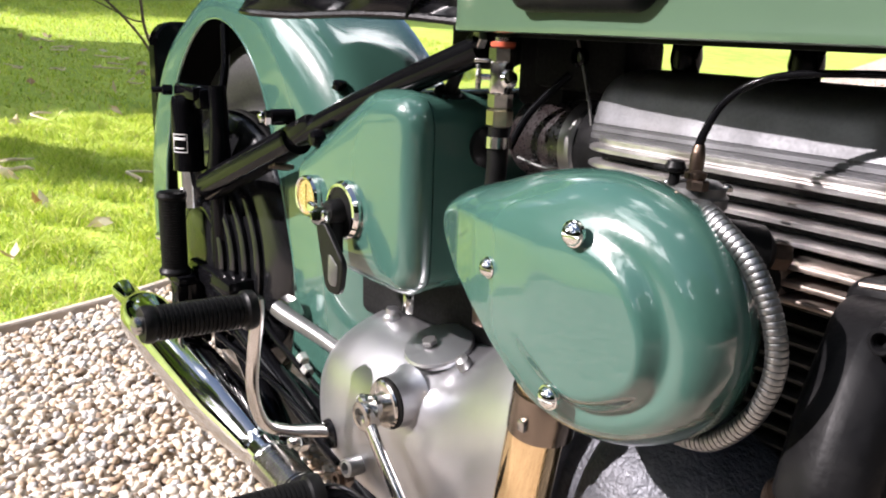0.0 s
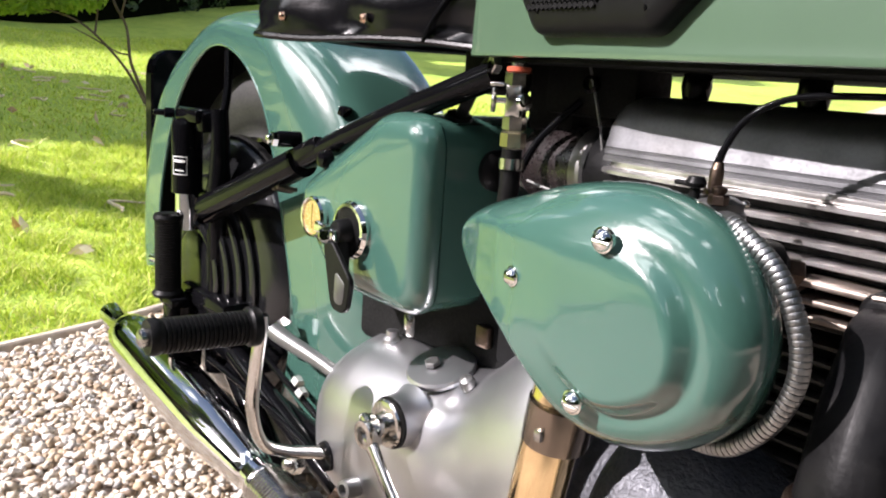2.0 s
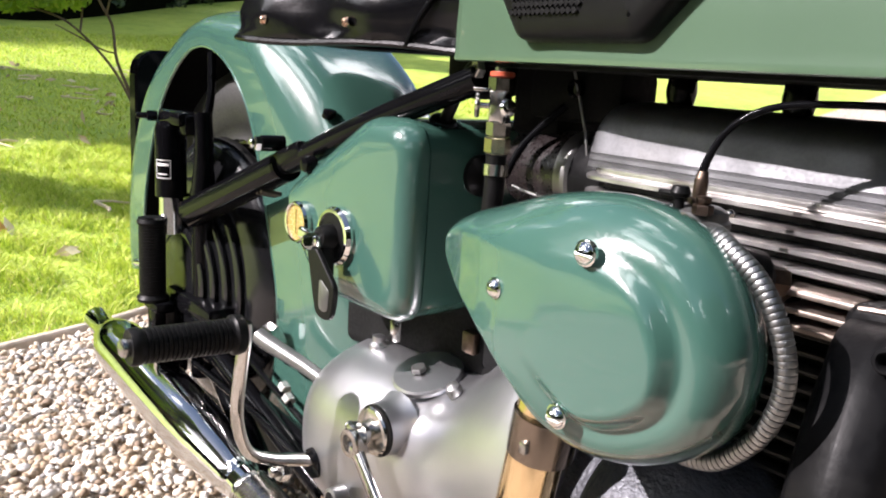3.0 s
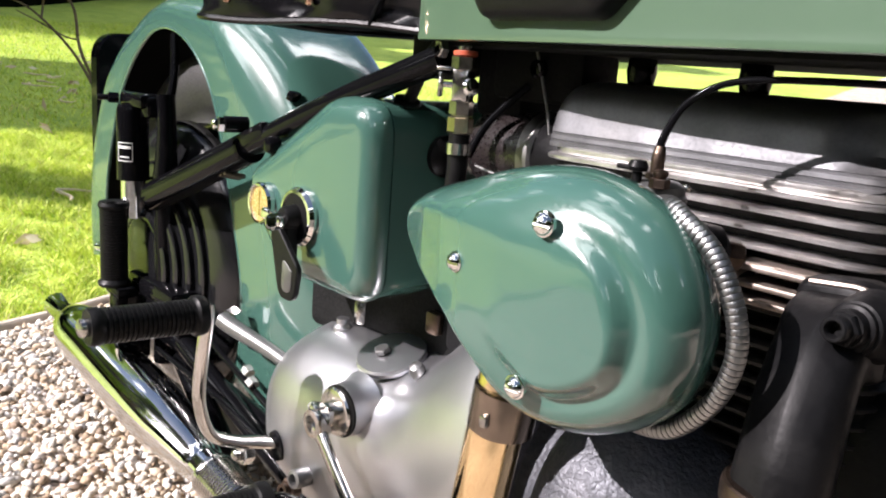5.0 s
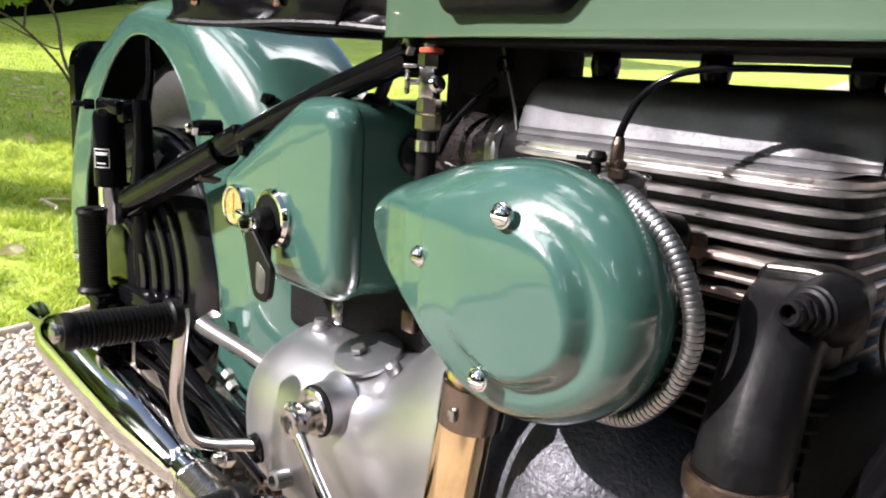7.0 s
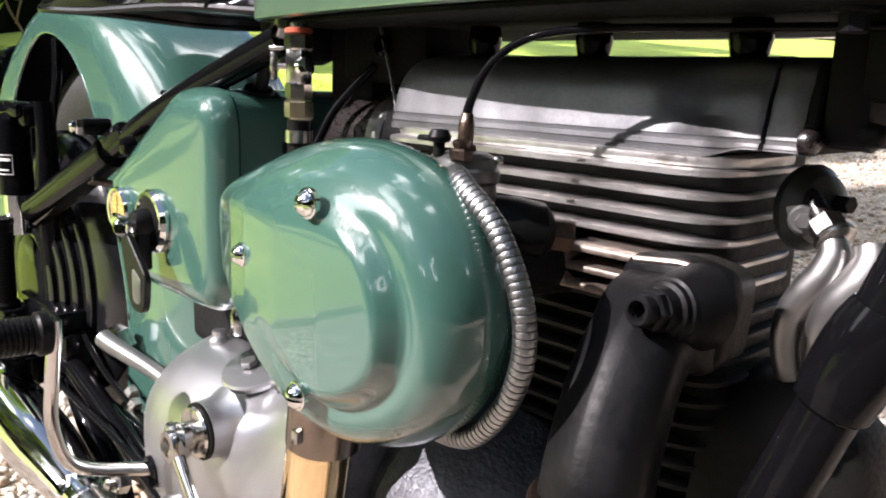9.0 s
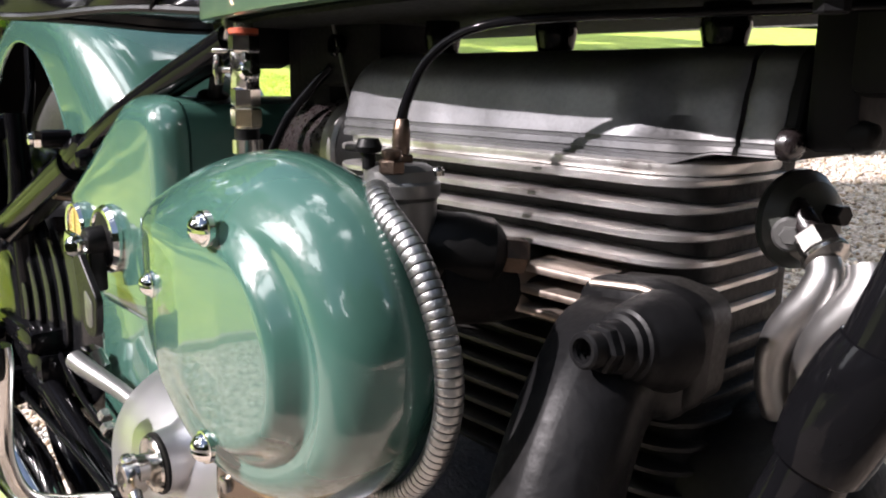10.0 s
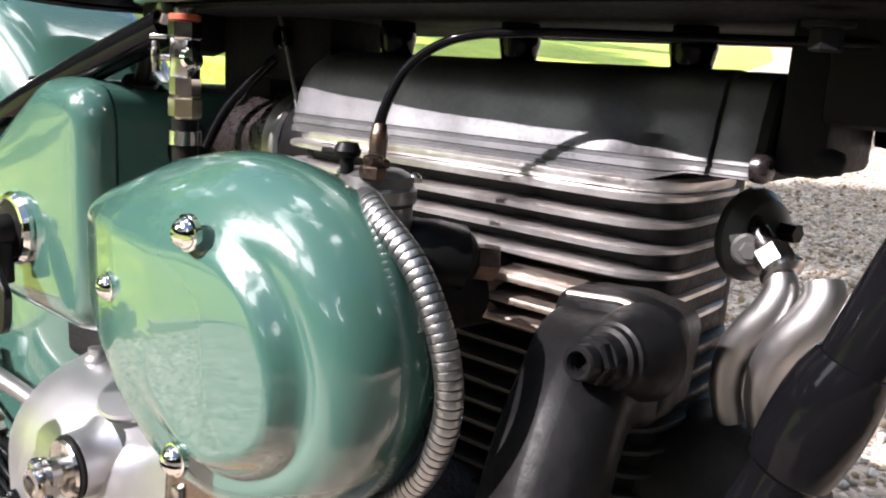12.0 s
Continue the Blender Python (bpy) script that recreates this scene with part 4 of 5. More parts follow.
lid = part("lid", bm, GREEN, tool_box, "pressed green lid with rounded edges", 0.9)
bm = lathe(bmesh.new(), [(0.006, -0.004), (0.0095, -0.003), (0.0095, 0.004), (0.007, 0.009), (0.002, 0.0105)], (0.392, -0.150, 0.547), (0, -1, 0), 22)
part("knob", bm, BLACK, tool_box, "black lid screw")
dial = turned("dial", [(0.0175, -0.004), (0.0215, -0.003), (0.022, 0.005), (0.0205, 0.008), (0.0185, 0.0075), (0.0182, 0.0055)], (0.388, -0.1575, 0.487), (0, -1, 0), CHROME, tool_box, "round amber dial in a chrome bezel", 40)
turned("face", [(0.0182, 0.003), (0.0182, 0.0056), (0.001, 0.0062)], (0.388, -0.1575, 0.487), (0, -1, 0), DIAL, dial, "amber dial face", 40)
bm = bmesh.new()
block(bm, (0.0012, 0.0006, 0.026), (0.388, -0.1641, 0.488), 0)
part("needle", bm, BRASS, dial)
lock = turned("switch", [(0.024, -0.003), (0.0285, -0.002), (0.029, 0.004), (0.0265, 0.008), (0.0235, 0.0085), (0.0225, 0.006)], (0.459, -0.1575, 0.486), (0, -1, 0), CHROME, tool_box, "round black switch in a chrome ring", 40)
turned("switch_body", [(0.0225, 0.003), (0.0225, 0.0065), (0.0125, 0.008), (0.0115, 0.019), (0.0095, 0.022), (0.0, 0.022)], (0.459, -0.1575, 0.486), (0, -1, 0), RUBBER, lock, seg=36)
bm = block(bmesh.new(), (0.010, 0.014, 0.044), (0.461, -0.171, 0.465), 0.003)
part("switch_lever", bm, RUBBER, lock)
turned("grommet", [(0.006, -0.002), (0.0125, -0.002), (0.0135, 0.002), (0.012, 0.006), (0.006, 0.007)], (0.536, -0.098, 0.601), (0.4, -0.1, 1), RUBBER, tool_box)
tube("cable_sleeve", [(0.536, -0.098, 0.600), (0.548, -0.101, 0.614), (0.562, -0.105, 0.630), (0.578, -0.108, 0.648), (0.595, -0.110, 0.662)], 0.0058, RUBBER, tool_box, seg=12)
turned("side_grommet", [(0.008, -0.002), (0.019, -0.001), (0.0195, 0.006), (0.013, 0.011), (0.008, 0.012)], (0.562, -0.072, 0.557), (1, 0, 0), RUBBER, tool_box)
bm = bmesh.new()
lathe(bm, [(0.0075, 0.362), (0.009, 0.364), (0.009, 0.384), (0.0075, 0.386), (0.0075, 0.392)], (0.452, -0.072, 0), (0, 0, 1), 20)
hexagon(bm, (0.452, -0.072, 0.390), (0, 0, 1), 0.0098, 0.026)
part("breather", bm, NICKEL, bike, "plated union under the side box")

# key with its fob
key = new("ignition_key")
key.location = (0.452, -0.181, 0.484)
tagged(key, "chrome ignition key with black leather fob in the switch", "key")


def part_at(name, b, mat, parent, label=""):
    bmesh.ops.translate(b, verts=b.verts, vec=-parent.location)
    return part(name, b, mat, parent, label)


bm = bmesh.new()
lathe(bm, [(0.004, -0.004), (0.0085, -0.003), (0.0095, 0.0), (0.0085, 0.003), (0.004, 0.004)], (0.455, -0.185, 0.482), (0.9, -0.35, 0.2), 24)
block(bm, (0.026, 0.006, 0.011), (0.444, -0.182, 0.485), 0.002, (0, 12, 12))
block(bm, (0.010, 0.012, 0.010), (0.459, -0.180, 0.483), 0.002)
part_at("key_bow", bm, CHROME, key, "chrome key bow")
bm = bmesh.new()
shell(bm, rounded([Vector((0.470, 0.412)), Vector((0.497, 0.412)), Vector((0.503, 0.446)), Vector((0.468, 0.478)), Vector((0.452, 0.474))], [0.014, 0.014, 0.012, 0.006, 0.006]),
      [(0.001, -0.188), (0, -0.187), (0, -0.183), (0.001, -0.182)], at_xz(0))
part_at("fob", bm, RUBBER, key, "black leather key fob")
bm = bmesh.new()
shell(bm, rounded([Vector((0.476, 0.420)), Vector((0.492, 0.420)), Vector((0.494, 0.442)), Vector((0.477, 0.452))], [0.008, 0.008, 0.004, 0.004]),
      [(0.0005, -0.1888), (0, -0.1885), (0, -0.1875)], at_xz(0))
part_at("fob_badge", bm, GREY, key, "grey metal tag on the fob")

# saddle
bm = bmesh.new()
plan = glide([(0.275, -0.10, 0), (0.318, -0.185, 0), (0.342, -0.205, 0), (0.40, -0.187, 0), (0.48, -0.16, 0), (0.56, -0.13, 0), (0.64, -0.105, 0), (0.70, -0.06, 0), (0.715, 0.02, 0),
              (0.69, 0.09, 0), (0.62, 0.14, 0), (0.52, 0.17, 0), (0.42, 0.21, 0), (0.33, 0.225, 0), (0.27, 0.12, 0), (0.235, 0.01, 0)], 6, True)
plan2 = [Vector((p.x, p.y)) for p in plan]


def seat_put(u, v, h):
    sag = 0.0022 * math.sin(u * 28) - 0.012 * (u - 0.5)
    return Vector((u, v, h + (sag if h < 0.69 else 0)))


shell(bm, plan2, [(0.005, 0.678), (0.001, 0.668), (-0.001, 0.672), (0.001, 0.679), (0.0, 0.687), (-0.001, 0.696), (0.0, 0.706), (0.001, 0.717), (0.003, 0.729), (0.006, 0.748), (0.012, 0.772), (0.030, 0.796), (0.07, 0.808)], seat_put)
for v in bm.verts:
    if 0.674 < v.co.z < 0.765:
        v.co.y += 0.010 * noise.noise(Vector((v.co.x * 17, v.co.y * 17, v.co.z * 26))) + 0.003 * noise.noise(v.co * 60)
saddle = part("saddle", bm, LEATHER, bike, "black leathercloth saddle with copper rivets along the skirt", 0.9)
bm = bmesh.new()
rim = [Vector((p.x, p.y, 0.668 + 0.0022 * math.sin(p.x * 28) - 0.012 * (p.x - 0.5))) for p in plan]
sweep(bm, rim + [rim[0]], 0.0035, 8, 1)
part("piping", bm, LEATHER, saddle)
for rx, ry in ((0.378, -0.1945), (0.475, -0.1635)):
    bm = lathe(bmesh.new(), [(0.0045, -0.002), (0.0045, 0.001), (0.003, 0.0028), (0.0, 0.0032)], (rx, ry - 0.005, 0.687), (-0.3, -1, 0), 16)
    part("rivet", bm, COPPER, saddle, "copper rivet")
tube("seam", [(0.532, -0.1425, 0.668), (0.543, -0.1395, 0.69), (0.566, -0.131, 0.722)], 0.0022, LEATHER, saddle, seg=8)
bm = bmesh.new()
sweep(bm, [(0.20, -0.05, 0.735), (0.45, -0.05, 0.70), (0.58, -0.05, 0.675)], 0.012, 12)
part("saddle_frame", bm, BLACK, saddle)

# petrol tank
def at_xy(u, v, h):
    return Vector((u, v, h))


bm = bmesh.new()
TX = [0.569, 0.573, 0.585, 0.62, 0.67, 0.72, 0.80, 0.88, 0.96, 1.04, 1.12, 1.18]
TW = [0.108, 0.120, 0.129, 0.136, 0.144, 0.151, 0.157, 0.160, 0.160, 0.154, 0.142, 0.12]
rings = []
for x in np.interp(np.linspace(0, 11, 45), range(12), TX):
    w = float(np.interp(x, TX, TW))
    top = 0.85 + 0.07 * math.sin(min(1, (x - 0.54) / 0.5) * 1.57)
    sec = [(0.045, 0.672), (0.05, 0.662), (w - 0.012, 0.6595), (w - 0.001, 0.6585), (w + 0.0006, 0.6595), (w + 0.0010, 0.6625), (w + 0.0008, 0.6645), (w + 0.0004, 0.672), (w + 0.0004, 0.688), (w - 0.0006, 0.714), (w - 0.004, 0.745)]
    sec += [((w - 0.004) * math.cos(a) ** 0.8, 0.745 + (top - 0.745) * math.sin(a)) for a in (k * math.pi / 2 / 7 for k in range(1, 7))]
    sec += [(0.0, top)]
    full = [(-y, z) for y, z in sec] + [(y, z) for y, z in sec[-2::-1]]
    rings.append([Vector((x, y, z)) for y, z in full])
skin(bm, rings)
tank = part("petrol_tank", bm, SAGE, bike, "large sage-green enamel petrol tank", 0.8)
KG = rounded([Vector((0.685, 0.674)), Vector((0.80, 0.674)), Vector((0.842, 0.715)), Vector((0.83, 0.79)), Vector((0.67, 0.79)), Vector((0.655, 0.71))], 0.018, 5)


def on_tank(u, v, h):
    w = float(np.interp(u, TX, TW))
    return Vector((u, -(w + float(np.interp(v, (0.66, 0.672, 0.688, 0.714, 0.745, 0.80), (0.001, 0.0004, 0.0004, -0.0006, -0.004, -0.02))) + h), v))


bm = bmesh.new()
shell(bm, KG, [(0, -0.006), (-0.001, 0.002), (0.001, 0.010), (0.006, 0.0145), (0.014, 0.016), (0.03, 0.0165)], on_tank)
grip = part("knee_grip", bm, RUBBER, tank, "black moulded rubber knee grip")
bm = bmesh.new()
for i in range(14):
    for j in range(8):
        u, v = 0.683 + i * 0.005 + (j % 2) * 0.0025, 0.693 + j * 0.005
        if u < 0.752 - (v - 0.693) * 0.2:
            block(bm, (0.0036, 0.002, 0.0036), on_tank(u, v, 0.0172), 0, (0, 45, 10))
part("grip_pattern", bm, RUBBER, grip)

# frame under the tank, rocker mounts
beam = tube("top_tube", [(0.56, -0.05, 0.676), (0.80, -0.05, 0.676), (1.0, -0.05, 0.678), (1.2, -0.05, 0.70)], 0.020, BLACK, bike, "black frame top tube under the tank")
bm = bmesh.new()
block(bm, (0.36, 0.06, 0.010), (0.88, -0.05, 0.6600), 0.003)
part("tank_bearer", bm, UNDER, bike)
# sheet added under the tank, its shade put into the colour
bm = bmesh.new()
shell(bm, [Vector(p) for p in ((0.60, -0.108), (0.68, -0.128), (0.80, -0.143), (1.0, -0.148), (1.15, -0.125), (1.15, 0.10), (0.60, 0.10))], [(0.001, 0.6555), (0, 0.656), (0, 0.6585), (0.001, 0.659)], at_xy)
part("under_tank_shade", bm, UNDER, bike, "near-black sheet standing for the shade under the tank")
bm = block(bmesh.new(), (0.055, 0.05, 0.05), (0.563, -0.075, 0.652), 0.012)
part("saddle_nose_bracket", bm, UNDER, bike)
for x in (0.757, 0.848, 0.947, 1.005):
    turned("head_steady", [(0.009, 0.626), (0.0115, 0.629), (0.0095, 0.635), (0.0115, 0.645), (0.010, 0.659)], (x, EY, 0), (0, 0, 1), BLACK, beam, seg=20)
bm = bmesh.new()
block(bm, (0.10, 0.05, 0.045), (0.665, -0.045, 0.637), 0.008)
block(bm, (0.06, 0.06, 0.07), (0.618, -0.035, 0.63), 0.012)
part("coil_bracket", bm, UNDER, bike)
bm = lathe(bmesh.new(), [(0.0035, -0.003), (0.0075, -0.002), (0.0075, 0.003), (0.005, 0.004), (0.0045, 0.001)], (0.672, -0.073, 0.642), (0, -1, 0), 24)
part("bracket_eye", bm, BLACK, bike)
bm = bmesh.new()
hexagon(bm, (0.60, -0.112, 0.652), (-0.2, -1, 0.1), 0.008, 0.008)
part("frame_bolt", bm, NICKEL, bike)
tube("throttle_cable", [(0.670, -0.075, 0.656), (0.678, -0.074, 0.632), (0.687, -0.074, 0.605), (0.693, -0.074, 0.578)], 0.0012, PIPE, bike, seg=8)
tube("ht_lead", [(0.625, -0.10, 0.565), (0.632, -0.09, 0.59), (0.645, -0.08, 0.61), (0.66, -0.07, 0.628)], 0.0034, BLACK, bike, seg=12)

# ignition coil and distributor behind the head
coil = turned("distributor", [(0.02, -0.006), (0.034, -0.002), (0.036, 0.004), (0.036, 0.058), (0.034, 0.060)], (0.604, -0.045, 0.570), (1, 0, 0), BROWN, bike, "brown bakelite distributor with an alloy band", 40)
turned("band", [(0.034, 0.058), (0.0375, 0.059), (0.0375, 0.071), (0.035, 0.073)], (0.604, -0.045, 0.570), (1, 0, 0), PIPE, coil, "bright alloy band", 40)
turned("housing", [(0.034, 0.072), (0.036, 0.076), (0.037, 0.10), (0.034, 0.122)], (0.604, -0.045, 0.570), (1, 0, 0), MATT, coil, seg=40)
tube("clip_wire", [(0.618, -0.083, 0.556), (0.648, -0.084, 0.552), (0.682, -0.083, 0.553)], 0.0012, GREY, coil, seg=8)
turned("dynamo_cover", [(0.0, 0.0), (0.03, 0.0), (0.042, 0.006), (0.045, 0.02), (0.045, 0.06)], (0.60, 0.045, 0.585), (1, 0, 0), MATT, bike, seg=36)

# petrol tap
TXP, TYP = 0.64, -0.126
tap = turned("petrol_tap", [(0.005, 0.578), (0.0065, 0.58), (0.0065, 0.655), (0.005, 0.656)], (TXP, TYP, 0), (0, 0, 1), NICKEL, bike, "plated petrol tap under the tank", 24)
turned("washer", [(0.006, 0.6478), (0.0098, 0.6482), (0.0098, 0.6515), (0.006, 0.652)], (TXP, TYP, 0), (0, 0, 1), RED, tap, "red fibre washer", 24)
bm = bmesh.new()
hexagon(bm, (TXP, TYP, 0.636), (0, 0, 1), 0.0105, 0.012, turn=0.35)
block(bm, (0.0145, 0.0145, 0.026), (TXP, TYP, 0.6245), 0.002, (0, 0, 20))
part("tap_body", bm, PLATED, tap)
bm = hexagon(bmesh.new(), (TXP, TYP, 0.6005), (0, 0, 1), 0.0100, 0.0125, turn=0.35)
part("nut", bm, PLATED, tap)
bm = hexagon(bmesh.new(), (TXP, TYP, 0.5865), (0, 0, 1), 0.0106, 0.0135, turn=0.35)
part("union_nut", bm, BRASS, tap, "pale brass union nut")
bm = bmesh.new()
lathe(bm, [(0.0025, 0.0), (0.0025, 0.016)], (TXP, TYP, 0.6245), (-0.75, -0.65, 0), 10)
lathe(bm, [(0.0025, 0.016), (0.0065, 0.0165), (0.0075, 0.018), (0.0065, 0.0195), (0.0025, 0.02)], (TXP, TYP, 0.6245), (-0.75, -0.65, 0), 20)
block(bm, (0.004, 0.009, 0.020), (TXP - 0.014, TYP - 0.012, 0.6245), 0.0015, (0, 0, 45))
part("plunger_knob", bm, NICKEL, tap)
bm = bmesh.new()
lathe(bm, [(0.003, 0.0), (0.003, 0.011), (0.0065, 0.0115), (0.0075, 0.0135), (0.006, 0.0165), (0.003, 0.0175)], (TXP, TYP, 0.6215), (0.72, -0.2, 0.15), 18)
part("side_knob", bm, CHROME, tap)
bm = block(bmesh.new(), (0.012, 0.003, 0.003), (TXP - 0.012, TYP - 0.011, 0.637), 0.0008, (0, 0, 30))
part("stop_pin", bm, NICKEL, tap)
tube("fuel_hose", [(TXP, TYP, 0.586), (TXP, TYP, 0.56), (TXP + 0.006, TYP - 0.004, 0.52), (TXP + 0.05, TYP - 0.015, 0.49)], 0.0085, RUBBER, tap, "black rubber fuel hose", 18)
turned("hose_clip", [(0.0085, 0.569), (0.0105, 0.5695), (0.0105, 0.5785), (0.0085, 0.579)], (TXP, TYP, 0), (0, 0, 1), PLATED, tap)

# engine block with cooling fins
def slab(x0, x1, y0, y1, rad):
    return rounded([Vector((x0, y0)), Vector((x1, y0)), Vector((x1, y1)), Vector((x0, y1))], rad, 8)


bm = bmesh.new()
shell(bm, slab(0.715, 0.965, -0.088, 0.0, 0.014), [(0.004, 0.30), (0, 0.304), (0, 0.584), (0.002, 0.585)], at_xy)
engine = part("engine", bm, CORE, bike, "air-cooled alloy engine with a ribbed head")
bm = bmesh.new()
shell(bm, slab(0.706, 0.968, -0.0995, -0.006, 0.034), [(0.005, 0.5795), (0.0008, 0.5808), (0, 0.5825), (0.0003, 0.5855), (0.002, 0.5868), (0.012, 0.5872)], at_xy)
part("head_deck", bm, FIN, engine)
for k in range(6):
    z = 0.5785 - k * 0.0117
    bm = bmesh.new()
    o = slab(0.702, 0.968, -0.105, 0.0, 0.034)
    shell(bm, o, [(0.022, z - 0.0032), (0.001, z - 0.0022), (0, z - 0.0014), (0, z + 0.0006), (0.0012, z + 0.0014), (0.022, z + 0.0026)], at_xy)
    part("head_fin", bm, FIN, engine)
for k in range(10):
    z = 0.5045 - k * 0.0117
    bm = bmesh.new()
    o = slab(0.708, 0.971, -0.101, 0.0, 0.034)
    shell(bm, o, [(0.018, z - 0.003), (0.001, z - 0.0016), (0, z - 0.001), (0, z + 0.001), (0.001, z + 0.0016), (0.018, z + 0.0026)], at_xy)
    part("cylinder_fin", bm, DARKFIN, engine)
# port face with two slots
for z0, z1 in ((0.5105, 0.5145), (0.5205, 0.5243), (0.5312, 0.5352)):
    part("port_rib", block(bmesh.new(), (0.062, 0.03, z1 - z0), (0.912, -0.104, (z0 + z1) / 2), 0.0012), PORT, engine)
for x, w in ((0.8845, 0.008), (0.936, 0.014)):
    part("port_post", block(bmesh.new(), (w, 0.0302, 0.0248), (x, -0.104, 0.5228), 0.0012), PORT, engine)

# rocker cover
bm = bmesh.new()
SEC = [(-0.0435, 0.5835), (-0.0444, 0.5848), (-0.0443, 0.5885), (-0.0430, 0.5891), (-0.0430, 0.5902), (-0.0438, 0.5908), (-0.0434, 0.5938), (-0.0421, 0.5944), (-0.0421, 0.5955), (-0.0427, 0.5962), (-0.0418, 0.600), (-0.0400, 0.606)]
SEC += [(-0.008 - 0.0315 * math.cos(a) ** 0.85, 0.606 + 0.0305 * math.sin(a) ** 0.95) for a in (k * math.pi / 2 / 9 for k in range(1, 9))]
SEC += [(-0.008, 0.6365), (0.0, 0.637)]
FULLSEC = SEC + [(-y, z) for y, z in SEC[-2::-1]]


def cover_ring(x, k, dz=0.0):
    """A section of the cover; towards the front its flanks step in and the ribbed foot runs out."""
    upper, foot = ease(0.916, 0.948, x), ease(0.946, 0.968, x)
    out = []
    for y, z in FULLSEC:
        low = ease(0.6035, 0.5955, z)
        side = max(0, abs(y) - 0.0085 * (foot * low + upper * (1 - low)) * ease(0.637, 0.622, z)) * k
        zz = z if z < 0.598 else 0.598 + (z - 0.598) * (0.975 - dz)
        out.append(Vector((x, EY + math.copysign(side, y), max(zz, 0.5850 + 0.0055 * foot + 0.2 * (z - 0.5835)))))
    return out


rings = [cover_ring(0.7090, 0.93, 0.42), cover_ring(0.7096, 0.955, 0.30), cover_ring(0.7115, 0.975, 0.19), cover_ring(0.7145, 0.99, 0.10), cover_ring(0.719, 1, 0.035), cover_ring(0.725, 1, 0.005)]
rings += [cover_ring(x, 1) for x in np.linspace(0.731, 0.970, 60)] + [cover_ring(0.9725, 0.995, 0.01), cover_ring(0.974, 0.98, 0.03)]
skin(bm, rings)
for v in bm.verts:
    w = noise.noise(v.co * 22.0) * 0.0010 + noise.noise(v.co * 55.0) * 0.0004
    v.co.y += w * (v.co.z > 0.585)
    v.co.z += 0.6 * w * (v.co.z > 0.60)
rocker = part("rocker_cover", bm, COVER_ALLOY, engine, "worn alloy rocker cover with a dark front joint", 0.5)
bm = bmesh.new()
skin(bm, [cover_ring(0.9762, 0.975, 0.03), cover_ring(0.9777, 0.998, 0.005), cover_ring(0.9915, 1.0, 0.01), cover_ring(0.9932, 0.985, 0.03)])
part("end_cap", bm, COVER_ALLOY, engine, "", 0.5)
bm = bmesh.new()
skin(bm, [cover_ring(0.9925, 0.96, 0.04), cover_ring(0.994, 0.985, 0.02), cover_ring(0.9975, 0.985, 0.02), cover_ring(0.999, 0.95, 0.05)])
part("front_plate", bm, SATIN, engine, "matt black front plate", 0.5)
for sy_, sz_, mt in ((-0.089, 0.5965, BROWN), (-0.014, 0.5955, BROWN)):
    turned("dome_nut", [(0.0064, -0.003), (0.0066, 0.0005), (0.0060, 0.0022), (0.0046, 0.0036), (0.0025, 0.0044), (0.0004, 0.0046)], (0.9985, sy_, sz_), (1, -0.1, 0), mt, engine, seg=22)
# carburettor and inlet
CX, CY = 0.855, -0.166
carb = turned("carburettor", [(0.012, 0.515), (0.016, 0.517), (0.017, 0.525), (0.017, 0.566), (0.0185, 0.568), (0.0185, 0.5735), (0.017, 0.575), (0.0165, 0.5795), (0.012, 0.582), (0.0, 0.5825)],
              (CX, CY, 0), (0, 0, 1), GREY, bike, "grey zinc carburettor with cable and tickler", 36)
bm = bmesh.new()
lathe(bm, [(0.003, 0.580), (0.003, 0.587), (0.0055, 0.5875), (0.0062, 0.590), (0.0045, 0.5935), (0.0, 0.594)], (0.850, -0.180, 0), (0, 0, 1), 20)
block(bm, (0.012, 0.004, 0.003), (0.844, -0.183, 0.589), 0.001)
part("tickler", bm, RUBBER, carb, "black tickler knob")
bm = bmesh.new()
hexagon(bm, (0.865, -0.179, 0.579), (0, 0, 1), 0.006, 0.006)
lathe(bm, [(0.0035, 0.585), (0.0045, 0.587), (0.0045, 0.589), (0.002, 0.590)], (0.865, -0.179, 0), (0, 0, 1), 14)
part("adjuster_screw", bm, BRONZE, carb)
bm = bmesh.new()
hexagon(bm, (0.8515, -0.163, 0.581), (0.03, 0.02, 1), 0.006, 0.005)
lathe(bm, [(0.0036, 0.0), (0.0042, 0.006), (0.0042, 0.013), (0.0032, 0.0185), (0.0026, 0.019)], (0.8515, -0.163, 0.583), (0.03, 0.02, 1), 16)
part("cable_ferrule", bm, BRONZE, carb, "brown metal cable ferrule")
tube("cable", [(0.8515, -0.163, 0.599), (0.8535, -0.1615, 0.609), (0.860, -0.158, 0.6245), (0.872, -0.153, 0.636), (0.890, -0.147, 0.6425), (0.92, -0.134, 0.6450), (0.97, -0.11, 0.646), (1.05, -0.08, 0.647)],
     [0.0028, 0.0024, 0.0022, 0.0021, 0.0021, 0.0021, 0.0021, 0.0021], BLACK, carb, "black throttle cable", 14)
for s_ in ((0.840, -0.172), (0.868, -0.155)):
    slotted_screw("cap_screw", (s_[0], s_[1], 0.5785), (0, 0, 1), 0.003, NICKEL, carb)
PA = Vector((0.55, 0.8, -0.12)).normalized()
turned("plug_cap", [(0.006, -0.030), (0.012, -0.028), (0.0165, -0.018), (0.0175, -0.004), (0.0165, 0.010), (0.0125, 0.014), (0.010, 0.016)], (0.872, -0.138, 0.541), PA, RUBBER, bike, "black rubber spark plug cap", 30)
